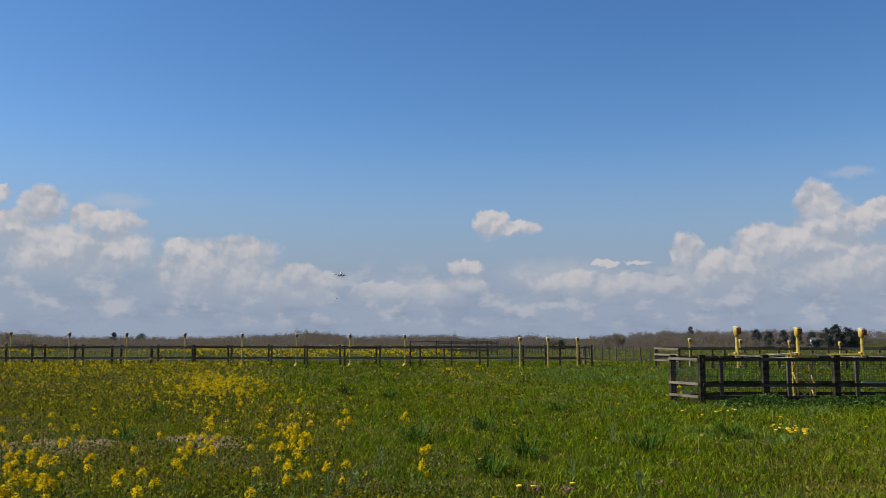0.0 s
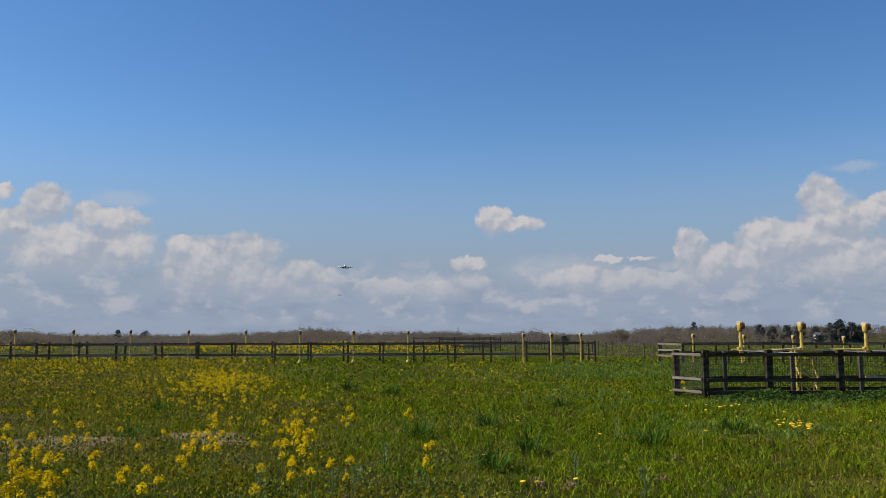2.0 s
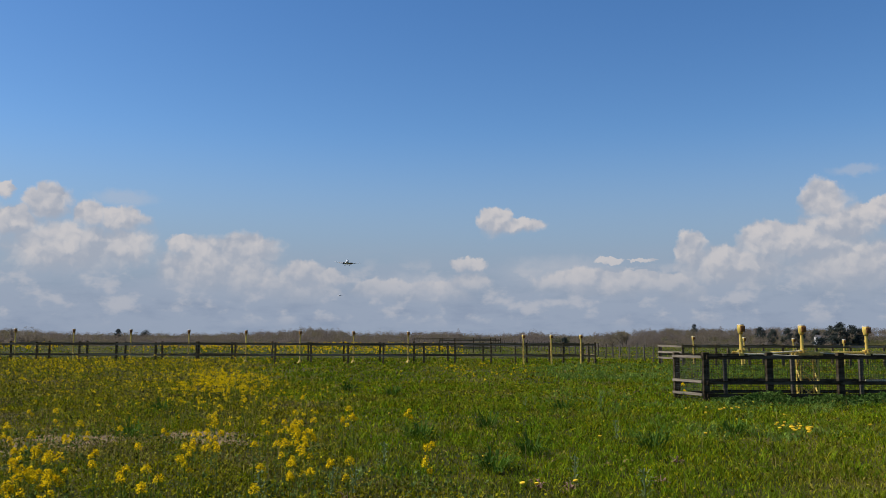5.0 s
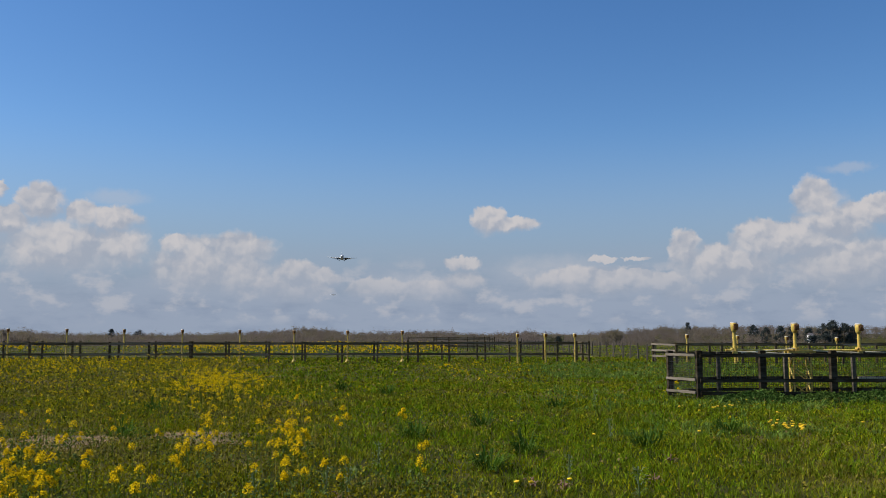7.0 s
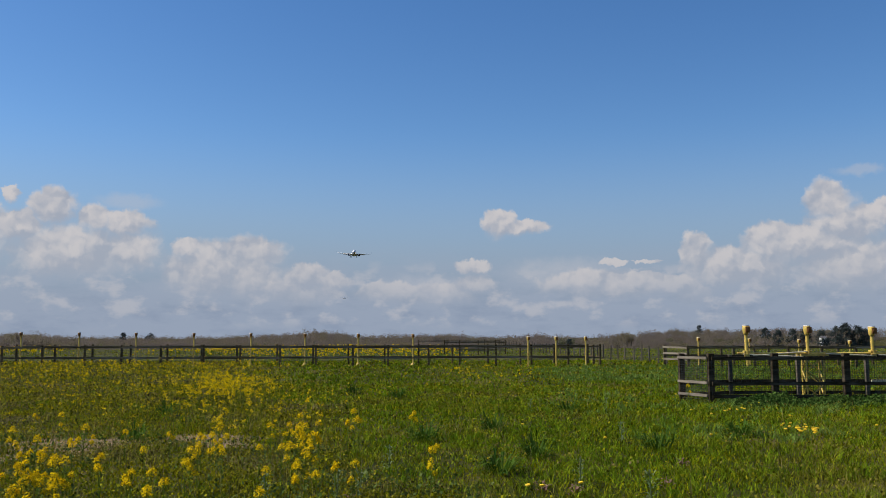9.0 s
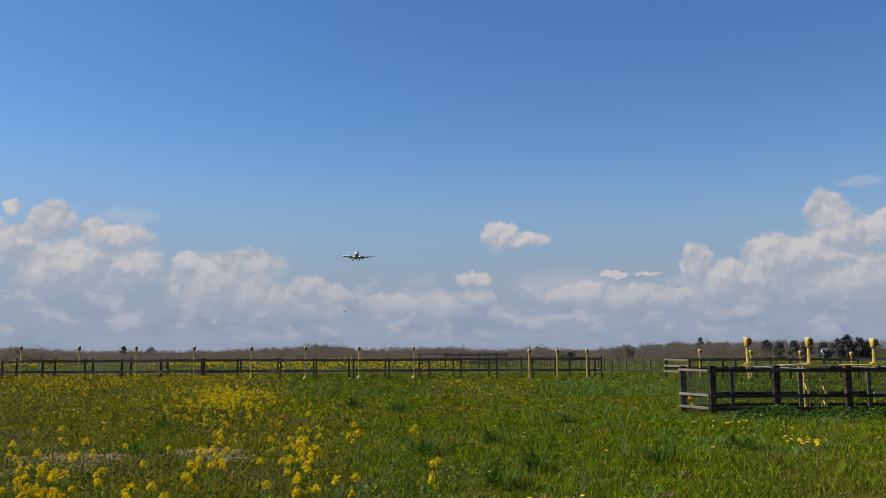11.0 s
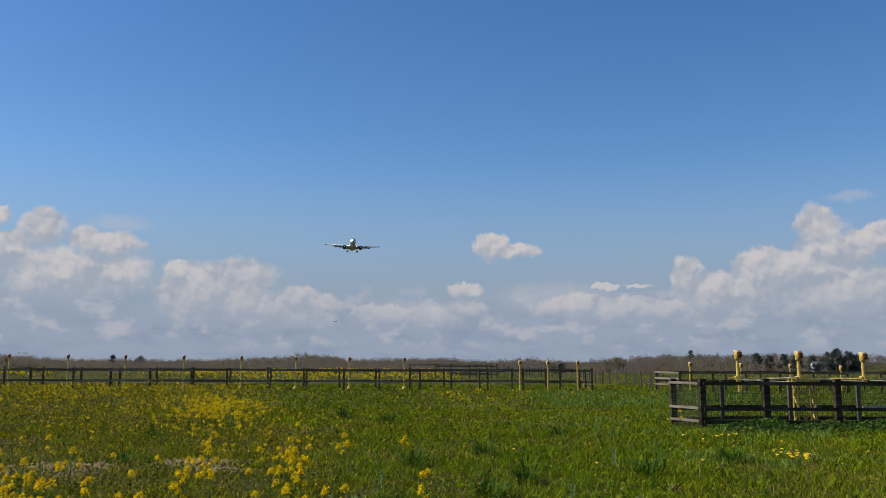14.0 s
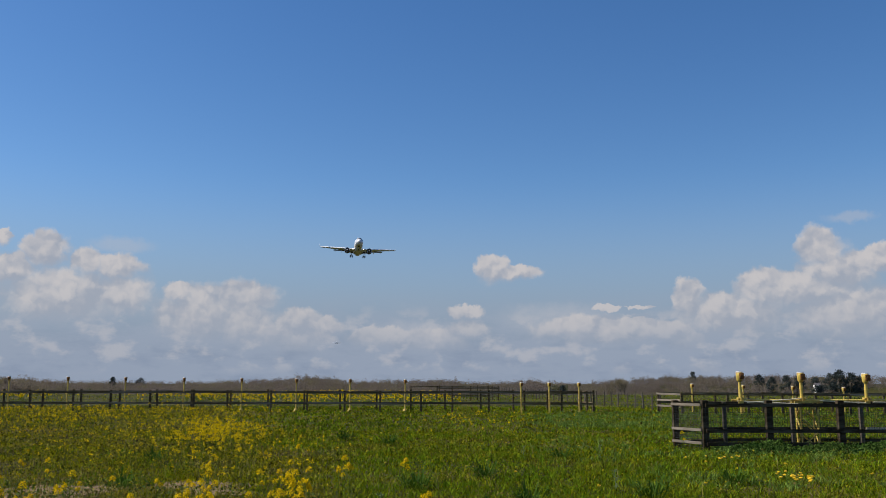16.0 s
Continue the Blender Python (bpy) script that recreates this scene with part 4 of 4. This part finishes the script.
def make_plants():
    rng = random.Random(5)
    sorts = ((RAPE_BUSHY, ((0.56, 6, 0.13), (0.60, 5, 0.12), (0.53, 7, 0.15)), "bushy oilseed rape plant crowded with yellow flower heads"),
             (RAPE_BRANCHED, ((0.55, 3, 0.09), (0.50, 2, 0.08), (0.58, 3, 0.10)), "branched oilseed rape plant with several yellow flower heads"),
             (RAPE_SLIM, ((0.47, 1, 0.05), (0.50, 1, 0.06), (0.44, 0, 0.0), (0.48, 0, 0.0)), "slim oilseed rape plant with a single yellow flower head"))
    for n, (places, shapes, lab) in enumerate(sorts):
        kinds = [tagged(rape_plant(40 + 5 * n + k, *sh), lab, "rape plant", "rape plants") for k, sh in enumerate(shapes)]
        for i, (x, y) in enumerate(places):
            k, m = kinds[i % len(kinds)], pose(x, y, 0, 0, 0, rng.uniform(0, 360))
            if i < len(kinds):
                k.matrix_basis = m
            else:
                copy_thing(k, m)
    dark = weed("leafy_weed", "dark green leafy weed clump in the grass", 3, 90, 0.26, 0.028, M_WEED, (0.3, 1.8), 0.0, 0.16)
    spots = [(-5.15, 14.3), (-1.5, 24.5), (-0.45, 14.3), (0.75, 16.0), (3.1, 13.2), (-2.9, 26), (2.6, 19.6), (-6.2, 19), (4.9, 15), (0.6, 11), (1.2, 12.4)]
    dark.matrix_basis = pose(*spots[0], 0)
    for x, y in spots[1:]:
        copy_thing(dark, pose(x, y, 0, 0, 0, rng.uniform(0, 360)))
    pale = weed("thistle", "pale grey-green thistle standing in the grass", 6, 34, 0.085, 0.024, M_PALE, (0.2, 1.3), 0.34, 0.02)
    spots = [(1.75, 19.5), (3.5, 19.8), (1.45, 10.0), (-0.95, 9.1), (-1.2, 9.2), (-1.9, 9.0), (2.75, 14.2), (2.05, 9.1), (-0.8, 11.2)]
    pale.matrix_basis = pose(*spots[0], 0)
    for x, y in spots[1:]:
        copy_thing(pale, pose(x, y, 0, 0, 0, rng.uniform(0, 360)))
    dock = weed("dead_dock", "withered pinkish brown dock leaves", 8, 14, 0.09, 0.045, M_DEAD, (0.1, 0.9), 0.14, 0.04)
    dock.matrix_basis = pose(1.32, 9.5, 0)
    for x, y in ((2.4, 9.9), (3.0, 11.5), (-1.0, 8.9), (1.0, 9.7)):
        copy_thing(dock, pose(x, y, 0, 0, 0, rng.uniform(0, 360)))
    # dandelions
    first = None
    drng = random.Random(9)
    places = [(5.97 + drng.gauss(0, 0.16), 14.8 + drng.gauss(0, 0.45)) for _ in range(24)] + [(5.9 + drng.gauss(0, 0.35), 18.6 + drng.gauss(0, 0.6)) for _ in range(9)]
    places += [(0.83, 9.3), (0.95, 9.2), (0.45, 11.2), (2.35, 13.5), (6.6, 17.2), (4.1, 13.9), (1.25, 15.6), (7.4, 15.3), (1.4, 9.4)]
    for x, y in places:
        m = pose(x, y, 0, drng.uniform(-12, 12), drng.uniform(-12, 12), drng.uniform(0, 360))
        if first:
            copy_thing(first, m)
            continue
        first = tagged(new("dandelion"), "open yellow dandelion in short grass", "dandelion", "dandelions")
        first.empty_display_size = 0.1
        bm = bmesh.new()
        tube(bm, (0, 0, -0.02), (0, 0, 0.15), 0.004, seg=5)
        part("stem", bm, M_STEM, first)
        bm = bmesh.new()
        lathe(bm, [(0.145, 0, 0.008, 0.008), (0.155, 0, 0.026, 0.026), (0.165, 0, 0.03, 0.03), (0.172, 0, 0.014, 0.014)], 10, "Z")
        part("flower_head", bm, M_DANDELION, first)
        first.matrix_basis = m
    # nettles along the foot of the enclosure
    nr = np.random.default_rng(77)
    n = 5200
    P = np.stack([nr.uniform(6.6, 13.5, n), 21.5 + nr.normal(0, 0.35, n), np.zeros(n)], -1)
    hh = (0.10 + 0.28 * field_noise(P, 0.45, 3) * np.clip((P[:, 0] - 6.3) / 1.6, 0.3, 1)) * np.clip(1 - np.abs(P[:, 1] - 21.5) * 0.8, 0.3, 1)
    C = P.copy()
    C[:, 2] = hh * nr.random(n) ** 0.6
    V, F = flower_cards(nr, C, np.full(n, 0.06), np.full(n, 0.05), 5)
    tagged(mesh_np("nettle_bank", V, F, M_NETTLE), "bank of low dark green nettles along the fence foot", "nettles", kind="stuff")


make_plants()


# ---------------- aircraft ----------------
def wing_mesh(bm, stations, thick):
    """A lifting surface from stations of (x, y leading edge, chord, z)."""
    loops = []
    prof = [(0, 0), (0.08, 0.55), (0.3, 1.0), (0.65, 0.6), (1, 0.05), (0.65, -0.35), (0.3, -0.55), (0.08, -0.4)]
    for (x, y, c, z), t in zip(stations, thick):
        loops.append([bm.verts.new((x, y + c * a, z + t * c * b * 0.5)) for a, b in prof])
    k = len(prof)
    for l1, l2 in zip(loops, loops[1:]):
        for i in range(k):
            bm.faces.new((l1[i], l1[(i + 1) % k], l2[(i + 1) % k], l2[i]))
    bm.faces.new(loops[0])
    bm.faces.new(loops[-1])


def fin_mesh(bm, stations, thick):
    loops = []
    prof = [(0, 0), (0.1, 0.5), (0.4, 0.7), (1, 0.03), (0.4, -0.7), (0.1, -0.5)]
    for y, c, z, x in stations:
        loops.append([bm.verts.new((x + thick * c * b * 0.5, y + c * a, z)) for a, b in prof])
    k = len(prof)
    for l1, l2 in zip(loops, loops[1:]):
        for i in range(k):
            bm.faces.new((l1[i], l1[(i + 1) % k], l2[(i + 1) % k], l2[i]))
    bm.faces.new(loops[0])
    bm.faces.new(loops[-1])


def make_aircraft():
    """Twin-jet airliner, nose towards -y, origin at the middle of the fuselage; flaps and wheels down."""
    e = tagged(new("airliner"), "white twin-engine airliner on approach, flaps and wheels down", "airliner")
    bm = bmesh.new()
    lathe(bm, [(-18.6, -0.55, 0.05, 0.05), (-18.3, -0.5, 0.55, 0.5), (-17.5, -0.36, 1.05, 1.05), (-16.3, -0.14, 1.5, 1.55), (-14.8, -0.02, 1.8, 1.88), (-13, 0, 1.88, 2.0),
               (7, 0, 1.88, 2.0), (10, 0.12, 1.8, 1.86), (13.5, 0.6, 1.4, 1.4), (17, 1.15, 0.8, 0.8), (19.3, 1.5, 0.3, 0.35), (19.8, 1.55, 0.1, 0.12)], 28)
    part("fuselage", bm, M_WHITE, e, "white painted fuselage", smooth=True)
    bm = bmesh.new()
    lathe(bm, [(-5.8, -1.55, 0.3, 0.2), (-4.5, -1.6, 1.6, 0.65), (-1, -1.65, 2.15, 0.8), (4, -1.6, 2.0, 0.75), (7, -1.5, 0.4, 0.3)], 20)
    part("belly_fairing", bm, M_BELLY, e, "grey wing root fairing", smooth=True)
    bm = bmesh.new()
    for s in (-1, 1):
        for a0, a1, y0, y1 in ((2, 34, -17.0, -16.2), (37, 66, -16.9, -15.9)):
            # panes bent round the nose
            quad = []
            for aa, yy, rr in ((a0, y0, 1.34), (a1, y0, 1.34), (a1, y1, 1.66), (a0, y1, 1.66)):
                quad.append(bm.verts.new((s * rr * math.sin(radians(aa)), yy - 0.02, rr * math.cos(radians(aa)) - (0.26 if rr < 1.5 else 0.12))))
            f = bm.faces.new(quad)
            r = bmesh.ops.extrude_face_region(bm, geom=[f])
            bmesh.ops.translate(bm, vec=(0, 0.1, -0.08), verts=[v for v in r["geom"] if isinstance(v, bmesh.types.BMVert)])
    part("cockpit_windows", bm, M_GLASS, e, "dark cockpit windscreen")
    for s in (-1, 1):
        bm = bmesh.new()
        wing_mesh(bm, [(s * 1.4, -5.2, 7.6, -1.25), (s * 5.6, -2.7, 5.2, -0.82), (s * 11.5, 0.4, 3.3, -0.15), (s * 17.0, 3.3, 1.7, 0.55)], (0.14, 0.125, 0.11, 0.10))
        w = part("wing", bm, M_WING, e, "swept pale grey wing", smooth=False)
        bm = bmesh.new()
        fin_mesh(bm, [(3.35, 1.6, 0.55, s * 17.0), (3.9, 1.2, 1.2, s * 17.35), (4.9, 0.6, 2.5, s * 17.85)], 0.08)
        part("winglet", bm, M_WHITE, w, "upturned white winglet")
        bm = bmesh.new()
        wing_mesh(bm, [(s * 5.9, -3.1, 1.25, -0.86), (s * 11.5, -0.05, 1.0, -0.18), (s * 16.6, 2.7, 0.75, 0.46)], (0.66, 0.7, 0.75))
        part("slat", bm, M_WHITE, w, "white leading edge slat")
        for x0, x1, yc, zc, c in ((2.0, 4.3, 2.1, -1.15, 1.6), (5.6, 11.0, 2.0, -0.72, 1.2)):
            bm = bmesh.new()
            z2 = zc + (x1 - x0) * 0.105
            wing_mesh(bm, [(s * x0, yc, c, zc), (s * x1, yc + (x1 - x0) * 0.16, c * 0.8, z2)], (0.12, 0.12))
            bmesh.ops.rotate(bm, cent=(0, yc, zc), matrix=Matrix.Rotation(radians(-20), 3, "X"), verts=bm.verts)
            part("flap", bm, M_FLAP, w, "lowered grey flap")
        for x in (3.4, 7.2, 10.2):
            bm = bmesh.new()
            zz = -1.55 + (x - 2) * 0.11
            lathe(bm, [(0.6, 0, 0.03, 0.03), (1.6, -0.05, 0.16, 0.2), (3.0, -0.25, 0.15, 0.2), (4.4, -0.6, 0.02, 0.03)], 8)
            fr = part("flap_fairing", bm, M_BELLY, w, "grey flap track fairing", smooth=True)
            fr.location = (s * x, (x - 3) * 0.1, zz)
        # engine
        bm = bmesh.new()
        lathe(bm, [(-4.2, 0, 0.88, 0.86), (-4.3, 0, 1.05, 1.02), (-3.7, 0, 1.22, 1.18), (-2.2, 0, 1.24, 1.2), (-0.6, 0, 0.98, 0.98), (0.5, 0, 0.62, 0.62)], 22)
        en = part("engine", bm, M_NACELLE, e, "dark blue engine nacelle", smooth=True)
        en.location = (s * 4.85, -1.5, -2.0)
        bm = bmesh.new()
        lathe(bm, [(-4.22, 0, 0.86, 0.84), (-4.36, 0, 0.95, 0.92), (-4.30, 0, 1.02, 0.99), (-4.0, 0, 1.08, 1.05), (-3.99, 0, 1.07, 1.04)], 22)
        part("intake_lip", bm, M_LIP, en, "bright bare metal intake lip", smooth=True)
        bm = bmesh.new()
        tube(bm, (0, -4.40, 0), (0, -4.30, 0), 0.84, 0.84, 22)
        part("fan", bm, M_DARK, en, "dark fan opening")
        bm = bmesh.new()
        lathe(bm, [(-4.75, 0, 0.03, 0.03), (-4.55, 0, 0.18, 0.18), (-4.40, 0, 0.24, 0.24)], 12)
        part("spinner", bm, M_BELLY, en)
        bm = bmesh.new()
        box(bm, (0, -1.4, 1.05), (0.3, 3.6, 0.9), 0.08)
        part("pylon", bm, M_WING, en)
        bm = bmesh.new()
        tube(bm, (s * 2.35, -4.75, -1.2), (s * 2.35, -4.55, -1.2), 0.2, 0.2, 14)
        part("landing_light", bm, M_LAMP, e, "bright white landing light")
        # tailplane
        bm = bmesh.new()
        wing_mesh(bm, [(s * 0.4, 14.0, 4.0, 1.5), (s * 7.1, 17.8, 1.5, 2.25)], (0.10, 0.09))
        part("tailplane", bm, M_WING, e)
        # main gear
        bm = bmesh.new()
        tube(bm, (s * 2.85, 1.6, -1.3), (s * 2.85, 1.6, -3.55), 0.13, 0.10, 10)
        tube(bm, (s * 1.7, 1.6, -1.9), (s * 2.85, 1.6, -2.9), 0.07, 0.07, 8)
        tube(bm, (s * 2.4, 1.6, -3.5), (s * 3.3, 1.6, -3.5), 0.07, 0.07, 8)
        g = part("main_gear", bm, M_GEAR, e, "grey main landing gear leg")
        for dx in (-0.42, 0.42):
            bm = bmesh.new()
            lathe(bm, [(-0.22, 0, 0.46, 0.46), (-0.15, 0, 0.60, 0.60), (0.15, 0, 0.60, 0.60), (0.22, 0, 0.46, 0.46)], 16)
            wh = part("wheel", bm, M_TYRE, g, "black tyre")
            wh.matrix_basis = pose(s * 2.85 + dx, 1.6, -3.5, 0, 0, 90)
        bm = bmesh.new()
        box(bm, (s * 3.15, 1.6, -2.3), (0.06, 1.1, 1.3), 0.02)
        part("gear_door", bm, M_WHITE, g)
    bm = bmesh.new()
    fin_mesh(bm, [(9.6, 9.0, 1.4, 0), (13.0, 6.2, 2.6, 0), (17.6, 2.3, 8.6, 0)], 0.09)
    part("tail_fin", bm, M_WHITE, e, "white tail fin")
    bm = bmesh.new()
    tube(bm, (0, -14.6, -1.6), (0, -14.8, -3.45), 0.10, 0.08, 10)
    tube(bm, (-0.3, -14.8, -3.4), (0.3, -14.8, -3.4), 0.05, 0.05, 8)
    g = part("nose_gear", bm, M_GEAR, e, "grey nose landing gear leg")
    bm = bmesh.new()
    box(bm, (0, -14.7, -1.93), (0.95, 1.7, 0.16), 0.03)
    part("gear_bay", bm, M_DARK, g, "dark open wheel bay")
    for dx in (-0.2, 0.2):
        bm = bmesh.new()
        lathe(bm, [(-0.12, 0, 0.3, 0.3), (-0.07, 0, 0.4, 0.4), (0.07, 0, 0.4, 0.4), (0.12, 0, 0.3, 0.3)], 14)
        wh = part("wheel", bm, M_TYRE, g, "black tyre")
        wh.matrix_basis = pose(dx, -14.8, -3.4, 0, 0, 90)
    for s in (-1, 1):
        bm = bmesh.new()
        box(bm, (s * 0.45, -14.4, -2.2), (0.04, 1.4, 0.7), 0.01)
        part("gear_door", bm, M_WHITE, g)
    return e


airliner = make_aircraft()
far_airliner = tagged(copy_thing(airliner, pose(-580, 4700, 214, -2, 0, 7.1)), "distant white airliner following on the same approach")


def make_bee():
    e = tagged(new("bee"), "small dark bee flying over the meadow", "bee")
    bm = bmesh.new()
    lathe(bm, [(-0.006, 0, 0.001, 0.001), (-0.004, 0, 0.0025, 0.0025), (0.0, 0, 0.003, 0.003), (0.004, 0, 0.0025, 0.0025), (0.007, 0, 0.0006, 0.0006)], 10)
    part("body", bm, M_DARK, e, smooth=True)
    for sgn in (-1, 1):
        bm = bmesh.new()
        box(bm, (sgn * 0.006, 0.0, 0.003), (0.009, 0.004, 0.0004))
        part("wing", bm, M_CONDUIT, e)
    return e


bee = make_bee()
low_bee = copy_thing(bee, pose(9, 6, 1.6))
high_bee = copy_thing(bee, pose(9, 8, 3))
late_bee = copy_thing(bee, pose(-9, 6, 2.6))


# ---------------- what moves ----------------
def motions():
    track = [(0, -176.0, 110.6), (2, -158.3, 107.0), (4, -140.8, 100.8), (7, -115.2, 90.4), (9, -98.0, 85.8), (11.5, -76.3, 80.2), (12.5, -67.3, 77.2),
             (14, -55.3, 71.4), (15, -46.9, 66.7), (16, -38.7, 61.5)]
    rows = [(t, pose(x, 1489 - 69.0 * t, z, -2.0, 1.8, 7.1)) for t, x, z in track]
    walk(airliner, rows)
    walk(far_airliner, [(t, pose(-0.1236 * (4700 - 69 * t), 4700 - 69 * t, 1.7 + 0.0452 * (4700 - 69 * t), -2.0, 0, 7.1)) for t in (0, 4, 8, 12, 16)])
    # an insect darts across close by
    walk(bee, [(0, pose(9.0, 6.0, 1.6)), (6, pose(7.5, 5.2, 1.7)), (12.0, pose(4.6, 2.6, 1.7)), (12.4, pose(1.55, 2.0, 1.9)), (12.5, pose(0.96, 1.95, 1.97)),
               (12.6, pose(0.6, 2.08, 2.04)), (12.7, pose(0.14, 2.16, 2.09)), (13.2, pose(-2.4, 2.5, 2.3)), (16, pose(-8.0, 4.0, 2.4))])
    walk(low_bee, [(0, pose(11, 7, 1.5)), (10, pose(9, 5, 1.6)), (14.0, pose(2.9, 2.6, 1.7)), (14.4, pose(1.04, 2.81, 1.84)), (14.5, pose(0.68, 2.92, 1.772)),
                   (14.6, pose(0.2, 3.0, 1.72)), (15.2, pose(-4.0, 3.6, 1.8)), (16, pose(-9.0, 5.0, 2.0))])
    walk(high_bee, [(0, pose(6, 5.0, 1.9)), (2.8, pose(3.6, 3.4, 2.4)), (3.4, pose(0.75, 2.85, 2.5)), (3.5, pose(0.25, 2.87, 2.56)), (3.6, pose(-0.3, 2.9, 2.6)), (4.4, pose(-4.5, 4.0, 3.0)),
                    (16, pose(-30.0, 12.0, 3.0))])

    walk(late_bee, [(0, pose(-14, 8, 2.8)), (12, pose(-7, 4.5, 2.6)), (13.8, pose(-2.6, 3.2, 2.36)), (14.3, pose(-0.89, 3.0, 2.29)), (14.5, pose(-0.36, 3.0, 2.247)),
                    (14.7, pose(0.06, 3.0, 2.205)), (15.4, pose(1.9, 3.2, 2.1)), (16, pose(4.5, 3.6, 2.0))])


motions()
